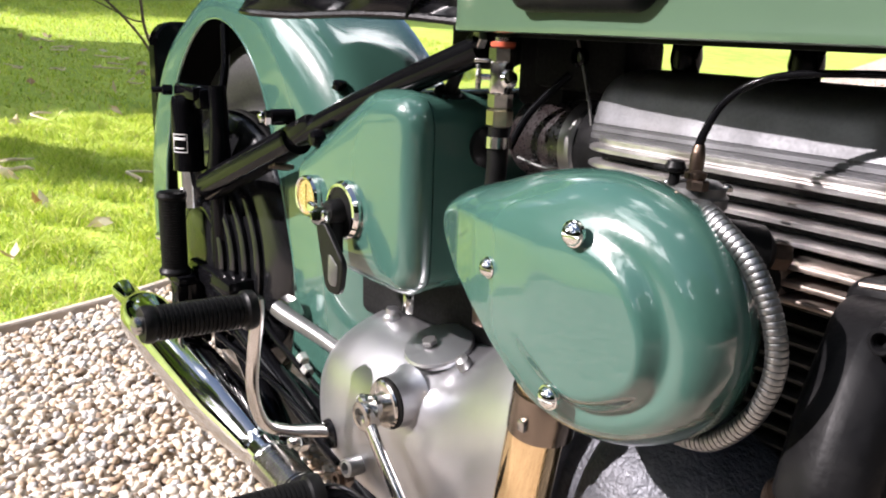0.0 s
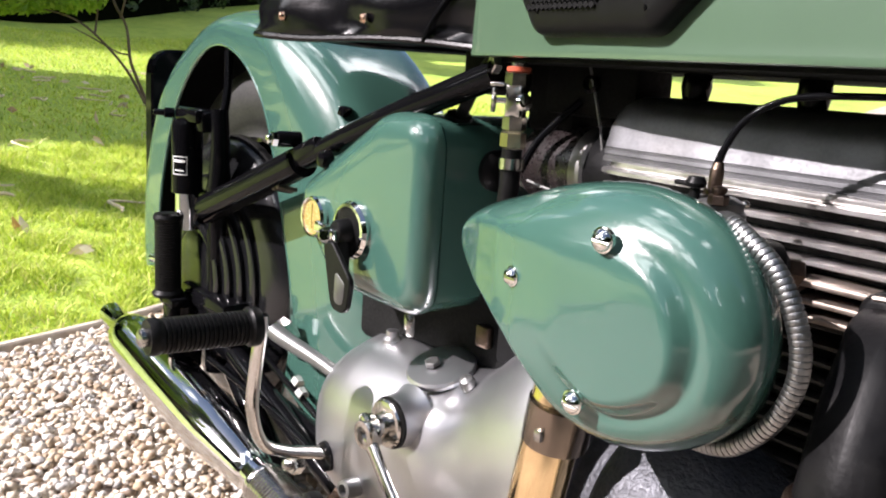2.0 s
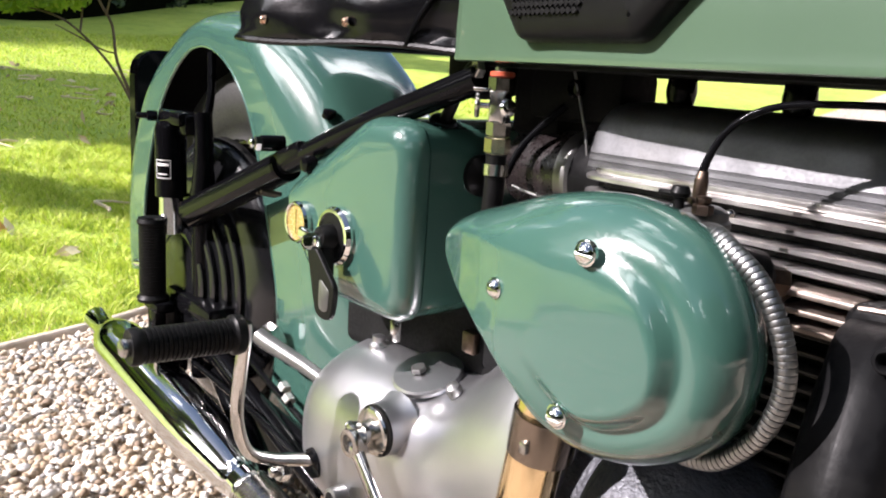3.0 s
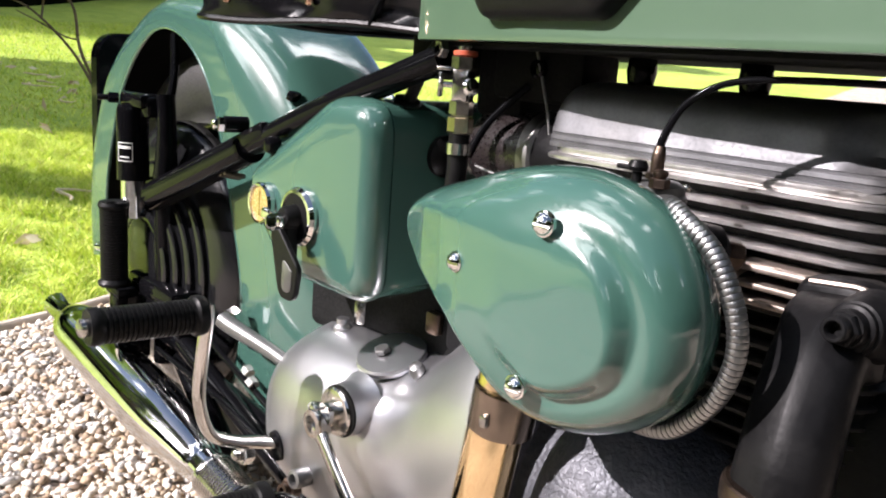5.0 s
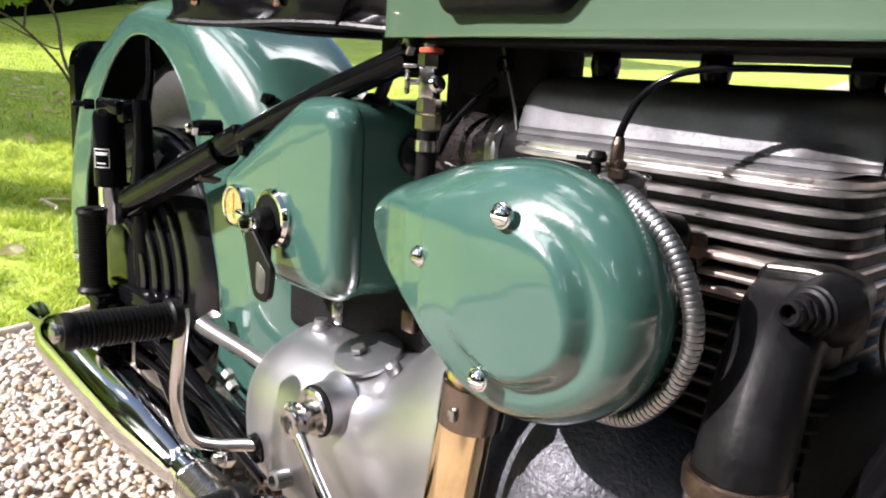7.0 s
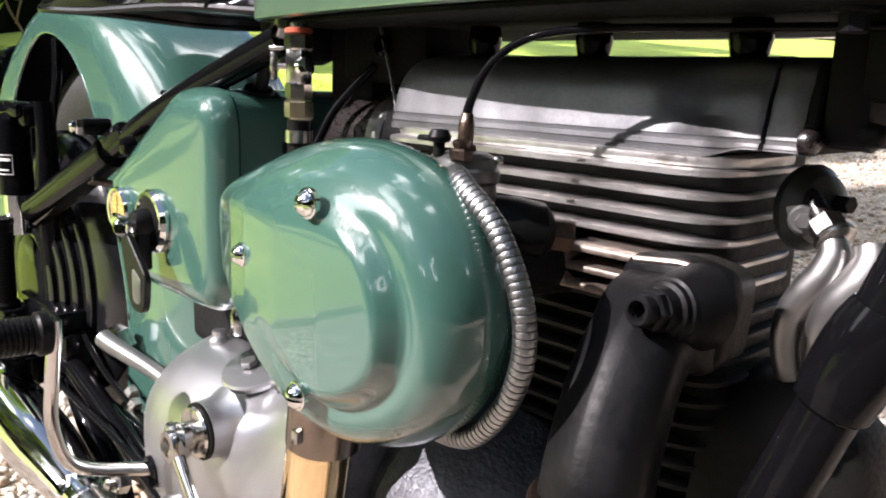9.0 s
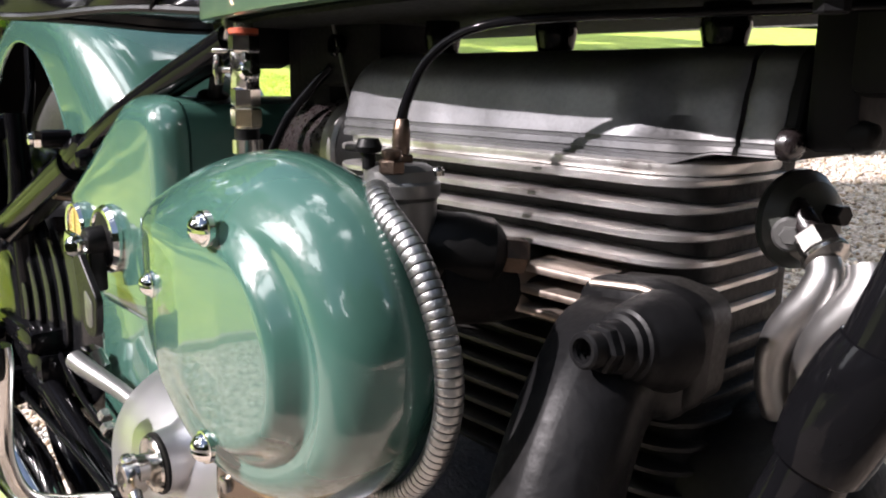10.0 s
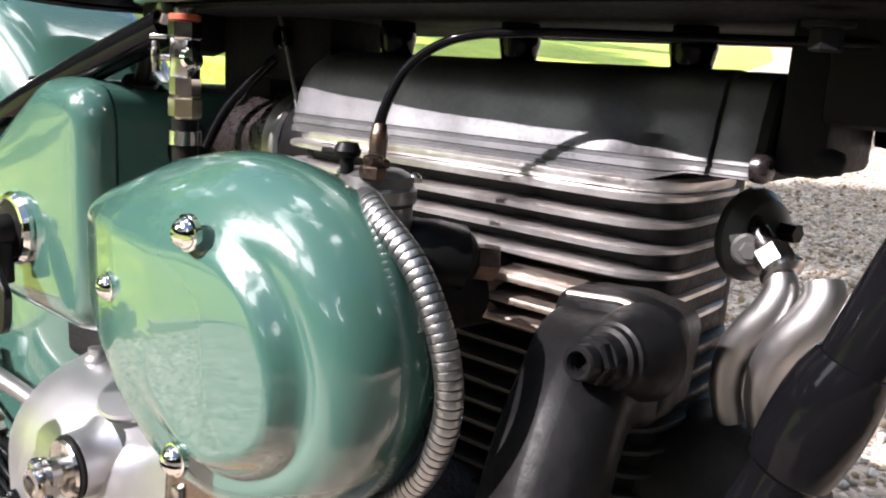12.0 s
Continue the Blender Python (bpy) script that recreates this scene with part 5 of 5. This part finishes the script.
bm = hexagon(bmesh.new(), Vector((0.872, -0.138, 0.541)) + PA * 0.016, PA, 0.009, 0.012)
part("spark_plug", bm, BRONZE, bike, "brown spark plug hexagon")
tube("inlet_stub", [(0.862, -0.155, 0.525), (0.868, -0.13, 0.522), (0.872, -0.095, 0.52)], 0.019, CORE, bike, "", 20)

# pear-shaped air cleaner cover
OUT = glide([(0.6838, 0.532, 0), (0.6895, 0.5450, 0), (0.711, 0.5565, 0), (0.75, 0.569, 0), (0.80, 0.584, 0), (0.848, 0.5895, 0), (0.889, 0.580, 0), (0.915, 0.560, 0), (0.930, 0.531, 0),
             (0.932, 0.503, 0), (0.924, 0.478, 0), (0.905, 0.458, 0), (0.878, 0.444, 0), (0.850, 0.440, 0), (0.824, 0.449, 0), (0.795, 0.469, 0), (0.760, 0.490, 0), (0.720, 0.506, 0), (0.6915, 0.5185, 0)], 6, True)
OUT2 = [Vector((p.x, p.y)) for p in OUT]


def pear_depth(x, y):
    """The cover grows flatter towards its tip."""
    return -0.182 + (y + 0.182) * float(np.interp(x, (0.68, 0.70, 0.73, 0.76, 0.785, 0.82, 0.86), (0.40, 0.52, 0.71, 0.85, 0.925, 0.98, 1.0)))


def pear_profile(d, step, width):
    """Share of the full depth at a distance d from the rim: a stepped shoulder blended with a plain roll of a given width."""
    a = 0.74 * math.sqrt(max(0, 1 - (1 - min(1, d / 0.019)) ** 2)) - 0.012 * math.exp(-((d - 0.0235) / 0.003) ** 2)
    a += 0.26 * ease(0.0235, 0.0345, d)
    t = 1 - min(1, d / width)
    return step * a + (1 - step) * max(0, 1 - t ** 2.3) ** 0.5


PC = Vector((0.845, 0.515))
STEP = [max(ease(0.862, 0.905, p.x) * ease(0.590, 0.560, p.y), ease(0.815, 0.845, p.x) * ease(0.50, 0.47, p.y)) for p in OUT2]
ROLL = [0.0055 + (0.043 * ease(0.72, 0.80, p.x) + 0.010) * ease(0.520, 0.552, p.y) for p in OUT2]
for _ in range(36):
    STEP = [(STEP[i - 1] + STEP[i] + STEP[(i + 1) % len(STEP)]) / 3 for i in range(len(STEP))]
    ROLL = [(ROLL[i - 1] + ROLL[i] + ROLL[(i + 1) % len(ROLL)]) / 3 for i in range(len(ROLL))]
RIM = np.array([p[:] for p in OUT2])


def rim_distance(p):
    a, b = RIM, np.roll(RIM, -1, 0)
    t = np.clip((((p[0], p[1]) - a) * (b - a)).sum(1) / ((b - a) ** 2).sum(1), 0, 1)
    return float(np.hypot(*((a + (b - a) * t[:, None]) - (p[0], p[1])).T).min())


UNDERCUT = [ease(0.86, 0.80, p.x) * ease(0.52, 0.50, p.y) for p in OUT2]
bm = bmesh.new()
rings = []
for d, y in ((0.034, -0.183), (0.028, -0.186), (0.0135, -0.196), (0.005, -0.205), (0.001, -0.212)):
    dd = [d * 0.7 + 0.026 * u * ease(-0.222, -0.19, y) for u in UNDERCUT]
    rings.append([Vector((p.x, pear_depth(p.x, y), p.y)) for p in inset(OUT2, dd)])
for j in range(44):
    shrink = 1 - 0.97 * (j / 43) ** 1.7
    ring = []
    for k, p in enumerate(OUT2):
        q = PC + (p - PC) * shrink
        f = pear_profile(rim_distance(q) if j else 0.0, STEP[k], ROLL[k])
        ring.append(Vector((q.x, pear_depth(q.x, -0.2185 - 0.0422 * f - 0.0006 * max(0, 1 - ((q - PC).length / 0.085) ** 2)), q.y)))
    rings.append(ring)
skin(bm, rings)
cleaner = part("air_cleaner_cover", bm, GREEN, bike, "pear-shaped mist-green enamel air cleaner cover with chrome screws", 1.1)
for sx_, sz_, r in ((0.852, 0.562, 0.0064), (0.781, 0.525, 0.0058), (0.843, 0.468, 0.0064)):
    slotted_screw("cover_screw", (sx_, pear_depth(sx_, -0.2612), sz_), (-0.16 * (sx_ < 0.8), -1, 0), r, CHROME, cleaner, "domed slotted chrome screw", 1.45)
bm = bmesh.new()
rings = [[Vector((p.x, y, p.y)) for p in inset(OUT2, d)] for d, y in ((0.032, -0.183), (0.028, -0.1825), (0.028, -0.179), (0.034, -0.178))]
skin(bm, rings)
part("back_plate", bm, MATT, cleaner)
bm = bmesh.new()
sweep(bm, [(0.80, -0.18, 0.50), (0.85, -0.165, 0.535)], 0.03, 16)
part("cleaner_neck", bm, MATT, cleaner)

# flexible metal conduit round the cover
CON = glide([(0.870, -0.190, 0.571), (0.890, -0.206, 0.5755), (0.904, -0.2135, 0.5715), (0.925, -0.2155, 0.557), (0.940, -0.2155, 0.532), (0.944, -0.2155, 0.508), (0.936, -0.215, 0.483), (0.917, -0.213, 0.461), (0.90, -0.211, 0.4535), (0.878, -0.208, 0.451)], 12)
tot = [0.0]
for a, b2 in zip(CON, CON[1:]):
    tot.append(tot[-1] + (b2 - a).length)
PITCH = 0.0033
count = int(tot[-1] / PITCH)
pts, rad = [], []
for k in range(count):
    for f, r in ((0.02, 0.0043), (0.10, 0.0043), (0.14, 0.0052), (0.3, 0.00535), (0.8, 0.00535), (0.97, 0.0052)):
        s = (k + f) * PITCH
        i = min(int(np.searchsorted(tot, s)) - 1, len(CON) - 2)
        t = (s - tot[i]) / max(1e-9, tot[i + 1] - tot[i])
        pts.append(CON[i].lerp(CON[i + 1], t))
        rad.append(r)
bm = bmesh.new()
u = None
rings = []
for i, p in enumerate(pts):
    d = (pts[min(i + 1, len(pts) - 1)] - pts[max(i - 1, 0)]).normalized()
    u = axes(d)[0] if u is None else (u - d * u.dot(d)).normalized()
    v = d.cross(u)
    rings.append([p + (u * math.cos(a) + v * math.sin(a)) * rad[i] for a in (2 * math.pi * j / 16 for j in range(16))])
skin(bm, rings)
part("conduit", bm, STEEL, bike, "ribbed flexible steel conduit", 0.6)

# bronze-tinted chrome pipe below the cover
P0, P1 = Vector((0.783, -0.203, 0.425)), Vector((0.765, -0.205, 0.29))
pipe = tube("breather_pipe", [P0 + Vector((0.004, 0.01, 0.06)), P0, P1, P1 + Vector((0.0, 0.01, -0.06)), P1 + Vector((0.02, 0.03, -0.12))], 0.0195, GOLDEN, bike, "heat-gilded chrome pipe with a clamp under the air cleaner cover", 28)
turned("clamp", [(0.0195, 0.0), (0.0225, 0.001), (0.0228, 0.016), (0.0225, 0.031), (0.0195, 0.032)], P0 + Vector((0, 0, -0.020)), (0.13, 0, 1), TARNISH, pipe, "tarnished clamp", 32)
bm = block(bmesh.new(), (0.006, 0.005, 0.008), (0.79, -0.226, 0.418), 0.001)
part("clamp_screw", bm, NICKEL, pipe)

# near-black block added as shade between side box and bell housing, a lever shaft and nut beside the hub
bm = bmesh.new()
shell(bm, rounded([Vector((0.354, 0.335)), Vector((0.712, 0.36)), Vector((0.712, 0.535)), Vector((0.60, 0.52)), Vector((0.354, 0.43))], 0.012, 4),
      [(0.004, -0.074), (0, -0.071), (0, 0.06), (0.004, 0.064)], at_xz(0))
carrier = part("under_box_shade", bm, UNDER, bike, "near-black block standing for the shade under the side box")
bm = block(bmesh.new(), (0.018, 0.010, 0.022), (0.575, -0.078, 0.398), 0.003)
part("terminal", bm, BRONZE, carrier)
bm = block(bmesh.new(), (0.05, 0.012, 0.05), (0.622, -0.079, 0.405), 0.006)
part("strap", bm, SATIN, carrier)
cross = tube("lever_shaft", [(0.252, -0.133, 0.318), (0.272, -0.128, 0.312), (0.335, -0.112, 0.298), (0.40, -0.10, 0.282)], [0.0105, 0.0105, 0.0085, 0.0085], GREY, bike, "dark steel lever shaft", 18)
bm = bmesh.new()
hexagon(bm, (0.236, -0.098, 0.306), (0.1, -0.95, -0.25), 0.021, 0.016, 0.06)
part("axle_nut", bm, CHROME, bike, "bright plated hexagon axle nut")

# gearbox and bell housing
def egg(x, w, zb, zt, cy=0.0, p=2.6, n=48):
    h, c = (zt - zb) / 2, (zt + zb) / 2
    out = []
    for k in range(n):
        a = 2 * math.pi * k / n
        ca, sa = math.cos(a), math.sin(a)
        out.append(Vector((x, cy + w * math.copysign(abs(ca) ** (2 / p), ca), c + h * math.copysign(abs(sa) ** (2 / p), sa))))
    return out


bm = bmesh.new()
rings = []
for x, w, zb, zt, p in ((0.352, 0.07, 0.20, 0.275, 2), (0.3545, 0.10, 0.175, 0.300, 2.2), (0.362, 0.125, 0.16, 0.322, 2.5), (0.376, 0.142, 0.15, 0.340, 2.7), (0.40, 0.151, 0.145, 0.354, 2.8), (0.44, 0.156, 0.14, 0.363, 2.9),
                        (0.50, 0.158, 0.14, 0.366, 2.9), (0.56, 0.159, 0.14, 0.369, 2.8), (0.59, 0.160, 0.138, 0.374, 2.8), (0.615, 0.162, 0.137, 0.390, 2.8), (0.635, 0.164, 0.135, 0.412, 2.8), (0.665, 0.168, 0.13, 0.437, 2.8), (0.69, 0.172, 0.125, 0.455, 2.8), (0.715, 0.174, 0.12, 0.468, 2.8),
                        (0.735, 0.174, 0.12, 0.472, 2.8)):
    rings.append(egg(x, w, zb, zt, 0.0, p))
skin(bm, rings)
gearbox = part("gearbox", bm, ALLOY, bike, "smooth polished alloy gearbox and bell housing", 0.9)
bm = bmesh.new()
skin(bm, [egg(0.733, 0.174, 0.12, 0.470, 0, 2.8), egg(0.7335, 0.179, 0.115, 0.476, 0, 2.8), egg(0.75, 0.179, 0.115, 0.476, 0, 2.8), egg(0.752, 0.174, 0.12, 0.47, 0, 2.8)])
part("bell_flange", bm, CAST, gearbox)
turned("filler_cap", [(0.03, -0.006), (0.035, -0.004), (0.0355, 0.0), (0.034, 0.0025), (0.022, 0.0035), (0.0, 0.004)], (0.545, -0.104, 0.3615), (0.02, -0.34, 1), ALLOY, gearbox, "oval alloy filler cap", 40)
bm = hexagon(bmesh.new(), (0.541, -0.112, 0.364), (0.02, -0.34, 1), 0.008, 0.0055)
part("filler_plug", bm, GREY, gearbox)
bm = lathe(bmesh.new(), [(0.003, -0.01), (0.007, -0.008), (0.008, 0.0), (0.006, 0.006), (0.0, 0.008)], (0.60, -0.118, 0.3665), (0.1, -0.5, 0.8), 20)
part("case_bolt", bm, GREY, gearbox)
turned("breather_stud", [(0.010, 0.345), (0.0105, 0.357), (0.007, 0.360), (0.007, 0.366), (0.0, 0.367)], (0.440, -0.088, 0), (0, 0, 1), ALLOY, gearbox)
boss = turned("kickstart_boss", [(0.032, -0.014), (0.0268, -0.005), (0.0256, 0.004), (0.0252, 0.012), (0.022, 0.013), (0.0, 0.013)], (0.548, -0.152, 0.318), (0, -1, 0), ALLOY, gearbox, "polished kickstart boss with plated ring", 44, 0.9)
turned("seal", [(0.021, 0.011), (0.0250, 0.0115), (0.0250, 0.0145), (0.021, 0.015)], (0.548, -0.152, 0.318), (0, -1, 0), RUBBER, boss, seg=40)
turned("ring", [(0.020, 0.014), (0.0232, 0.0145), (0.0236, 0.0165), (0.0220, 0.0185), (0.017, 0.0195), (0.011, 0.020), (0.011, 0.030)], (0.546, -0.152, 0.317), (0, -1, 0), PLATED, boss, "plated ring", 44)
# kickstart lever
bm = bmesh.new()
K0 = Vector((0.540, -0.183, 0.308))
lathe(bm, [(0.006, -0.009), (0.0135, -0.008), (0.0145, -0.005), (0.0145, 0.006), (0.0135, 0.008), (0.0085, 0.0085), (0.008, 0.003)], K0, (0, -1, 0), 30)
block(bm, (0.012, 0.014, 0.014), K0 + Vector((-0.003, 0.0, 0.011)), 0.004, (0, 15, 0))
sweep(bm, [K0 + Vector((0.002, -0.001, -0.006)), K0 + Vector((0.014, -0.003, -0.012)), K0 + Vector((0.038, -0.006, -0.030)), K0 + Vector((0.075, -0.008, -0.060)), K0 + Vector((0.13, -0.010, -0.115))],
      [0.0095, 0.0075, 0.007, 0.0075, 0.0075], 14, 6, 0.75)
kick = part("kickstart_lever", bm, PLATED, bike, "chrome kickstart lever clamped on a splined shaft", 0.6)
bm = bmesh.new()
hexagon(bm, K0 + Vector((-0.008, -0.001, 0.013)), (-1, 0, 0.3), 0.005, 0.003)
part("pinch_bolt", bm, NICKEL, kick)
bm = bmesh.new()
sweep(bm, [(0.60, -0.02, 0.395), (0.66, -0.03, 0.405), (0.70, -0.04, 0.43)], 0.004, 10)
part("yellow_lead", bm, DIAL, gearbox)

# crankcase below the cylinders
bm = bmesh.new()
rings = []
for x, w, zb, zt, p in ((0.752, 0.150, 0.13, 0.40, 3.2), (0.772, 0.152, 0.125, 0.402, 3.2), (0.782, 0.162, 0.12, 0.402, 3.2), (0.790, 0.178, 0.12, 0.410, 3.6), (0.803, 0.190, 0.12, 0.420, 3.9), (0.82, 0.195, 0.12, 0.426, 4.0), (0.85, 0.195, 0.12, 0.424, 4.0), (0.88, 0.187, 0.12, 0.414, 3.7), (0.905, 0.166, 0.12, 0.402, 3.2), (0.96, 0.135, 0.125, 0.388, 2.8), (0.995, 0.115, 0.135, 0.375, 2.8), (1.0, 0.10, 0.145, 0.365, 2.8)):
    rings.append(egg(x, w, zb, zt, 0.0, p))
skin(bm, rings)
part("crankcase", bm, CAST, bike, "rough sand-cast alloy crankcase", 0.9)

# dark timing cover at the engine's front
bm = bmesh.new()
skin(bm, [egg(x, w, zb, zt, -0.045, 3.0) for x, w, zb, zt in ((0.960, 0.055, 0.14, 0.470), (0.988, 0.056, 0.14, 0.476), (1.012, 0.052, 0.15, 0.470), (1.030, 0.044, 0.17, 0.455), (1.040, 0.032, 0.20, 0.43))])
part("timing_cover", bm, CORE, bike, "near-black cover on the engine's front", 0.9)

# exhaust manifold with threaded boss
FL = rounded([Vector((0.927, 0.490)), Vector((0.930, 0.538)), Vector((0.963, 0.541)), Vector((0.989, 0.537)), Vector((0.986, 0.489))], [0.012, 0.012, 0.03, 0.014, 0.012], 6)
FLM = sum(FL, Vector((0, 0))) / len(FL)
way = glide([(0.958, -0.128, 0.514), (0.958, -0.140, 0.511), (0.959, -0.151, 0.504), (0.961, -0.163, 0.492), (0.963, -0.174, 0.476), (0.965, -0.184, 0.455), (0.965, -0.188, 0.436), (0.965, -0.190, 0.428)], 5)
bm = bmesh.new()
rings = []
for i, p in enumerate(way):
    d = (way[min(i + 1, len(way) - 1)] - way[max(i - 1, 0)]).normalized()
    t = ease(0, 0.36, i / (len(way) - 1))
    across = Vector((1, 0, 0))
    up = across.cross(d).normalized()
    rad = 0.0242 + 0.0012 * i / (len(way) - 1) + 0.0016 * ease(0.93, 0.97, i / (len(way) - 1))
    ring = []
    for q in FL:
        e = q - FLM
        flat = p + across * e.x * 0.93 + up * (-e.y) * 0.93
        a = math.atan2(e.y, e.x)
        ring.append(flat.lerp(p + across * math.cos(a) * rad - up * math.sin(a) * rad, t))
    rings.append(ring)
skin(bm, rings)
man = part("exhaust_manifold", bm, MATT, bike, "matt black cast exhaust elbow", 0.8)
bm = bmesh.new()
shell(bm, FL, [(0.001, -0.115), (0, -0.116), (0, -0.124), (0.0015, -0.1275), (0.004, -0.1295)], at_xz(0))
part("flange", bm, MATT, man, "black flange with a pale worn rim")
bm = bmesh.new()
shell(bm, FL, [(0.002, -0.100), (0.0015, -0.1005), (0.0015, -0.1145), (0.002, -0.115)], at_xz(0))
part("gasket", bm, DARKFIN, man)
rim = [Vector((p.x, -0.1288, p.y)) for p in inset(FL, 0.0022)]
n0 = min(range(len(rim)), key=lambda i: (rim[i] - Vector((0.935, -0.1288, 0.540))).length)
n1 = min(range(len(rim)), key=lambda i: (rim[i] - Vector((0.988, -0.1288, 0.520))).length)
part("worn_edge", sweep(bmesh.new(), rim[min(n0, n1):max(n0, n1) + 1], 0.0017, 8, 2), PORT, man, "bare worn rim of the flange")
BD = Vector((-0.1, -1, 0.1)).normalized()
BP = Vector((0.9735, -0.171, 0.5255))
bm = bmesh.new()
lathe(bm, [(0.0200, -0.036), (0.0180, -0.0260), (0.0162, -0.0200), (0.0148, -0.0172), (0.0142, -0.0160), (0.0140, -0.0142), (0.0126, -0.0135), (0.0122, -0.0105), (0.0102, -0.0098), (0.0094, -0.004)], BP, BD, 36)
hexagon(bm, BP + BD * -0.007, BD, 0.0092, 0.008)
part("boss", bm, MATT, man)
turned("threaded_bush", [(0.0068, -0.002), (0.0068, 0.006), (0.006, 0.007), (0.0046, 0.007), (0.004, 0.0055), (0.0046, 0.0045), (0.0039, 0.003), (0.0045, 0.0018), (0.0037, 0.0), (0.0, -0.001)],
       BP + BD * 0.001, BD, MATT, man, seg=26)
turned("pipe_ring", [(0.0252, 0.0), (0.0272, 0.001), (0.0275, 0.008), (0.0268, 0.012), (0.0252, 0.013)], (0.964, -0.190, 0.429), (0.03, -0.02, 1), BRONZE, man, "dull plated pipe ring", 36)

# front end of the head: plug cap and oil pipe
cap = turned("side_cap", [(0.0, 0.0), (0.0220, 0.001), (0.0230, 0.003), (0.0228, 0.006), (0.0207, 0.0085), (0.0180, 0.0130), (0.0105, 0.0170), (0.0, 0.0180)], (0.9765, -0.0345, 0.5600), (1, -0.35, 0), CAP, engine, "black domed end cap", 36)
bm = lathe(bmesh.new(), [(0.0075, -0.004), (0.0078, 0.001), (0.0065, 0.0025)], (0.9865, -0.0550, 0.556), (0.35, -1, 0), 24)
hexagon(bm, (0.9870, -0.0565, 0.556), (0.35, -1, 0), 0.0042, 0.005)
part("cap_bolt", bm, GREY, cap)
bm = hexagon(bmesh.new(), (0.9945, -0.0375, 0.5645), (1, -0.35, 0), 0.0048, 0.009)
part("cap_nut", bm, RUBBER, cap)
bm = bmesh.new()
lathe(bm, [(0.0045, -0.018), (0.0055, -0.016), (0.0055, 0.0), (0.0045, 0.002)], (0.9945, -0.0535, 0.558), (0.68, -0.4, -0.6), 16)
part("banjo_thread", bm, BROWN, engine)
def oil_line(name, shift, r):
    p = [Vector(q) + Vector(shift) for q in ((1.0048, -0.0595, 0.5485), (1.0068, -0.0615, 0.5410), (1.0040, -0.0632, 0.5315), (0.9978, -0.0640, 0.5220), (0.9922, -0.0635, 0.5120), (0.9894, -0.0620, 0.5000), (0.9893, -0.0600, 0.4880), (0.9920, -0.0570, 0.4750))]
    return part(name, sweep(bmesh.new(), p, [r * f for f in (0.86, 0.98, 1.06, 1.06, 1.02, 1.0, 0.98, 0.95)], 26, 8), PIPE, bike, "thick bent plated oil pipe", 0.9)


oil = oil_line("oil_pipe", (-0.0015, 0, 0), 0.0079)
turned("collar", [(0.007, -0.0015), (0.0100, -0.001), (0.0104, 0.0005), (0.0098, 0.0018), (0.006, 0.0035)], (1.0036, -0.0588, 0.5502), (0.68, -0.4, -0.6), NICKEL, oil, seg=30)
bm = hexagon(bmesh.new(), (0.9953, -0.0540, 0.5572), (0.68, -0.4, -0.6), 0.0088, 0.0115)
part("union_nut", bm, NICKEL, oil, "bright hexagon union nut")
oil_line("second_oil_pipe", (0.0170, -0.001, 0.0006), 0.0098)

# front down tube with a sleeve, crash bracket, horn bracket at the head
D0, D1 = Vector((1.0885, -0.121, 0.645)), Vector((1.0005, -0.135, 0.385))
down = tube("down_tube", [D0, D0.lerp(D1, 0.5), D1, D1 + (D1 - D0) * 0.5], [0.0125, 0.0125, 0.0155, 0.016], BLACK, bike, "glossy black front frame tube with a sleeve", 26)
c = D0.lerp(D1, 0.46)
turned("sleeve", [(0.0124, -0.013), (0.0134, -0.0125), (0.0142, -0.010), (0.0160, -0.003), (0.0170, 0.006), (0.0173, 0.016), (0.0168, 0.026), (0.0158, 0.034), (0.0138, 0.036)], c, D1 - D0, BLACK, down, seg=30)
bm = bmesh.new()
sweep(bm, [(1.06, 0.02, 0.70), (1.055, 0.0, 0.655), (1.05, -0.005, 0.62), (1.05, -0.005, 0.610)], 0.030, 18)
part("head_lug", bm, BLACK, bike, "black steering head lug")
bm = block(bmesh.new(), (0.096, 0.082, 0.046), (1.0635, -0.047, 0.638), 0.006)
block(bm, (0.021, 0.074, 0.066), (1.0105, -0.047, 0.627), 0.004)
lathe(bm, [(0.0052, -0.004), (0.0056, 0.001), (0.0046, 0.005), (0.002, 0.0065), (0.0003, 0.0066)], (1.021, -0.080, 0.601), (1, -0.2, 0), 20)
part("head_bracket", bm, SATIN, bike, "black bracket at the steering head")
bm = bmesh.new()
hexagon(bm, (1.027, -0.132, 0.641), (0, 0, 1), 0.0056, 0.008)
lathe(bm, [(0.006, 0.6485), (0.0085, 0.649), (0.0085, 0.6505), (0.005, 0.651)], (1.027, -0.132, 0), (0, 0, 1), 22)
part("tank_bolt", bm, SATIN, bike, "dull hexagon tank bolt")
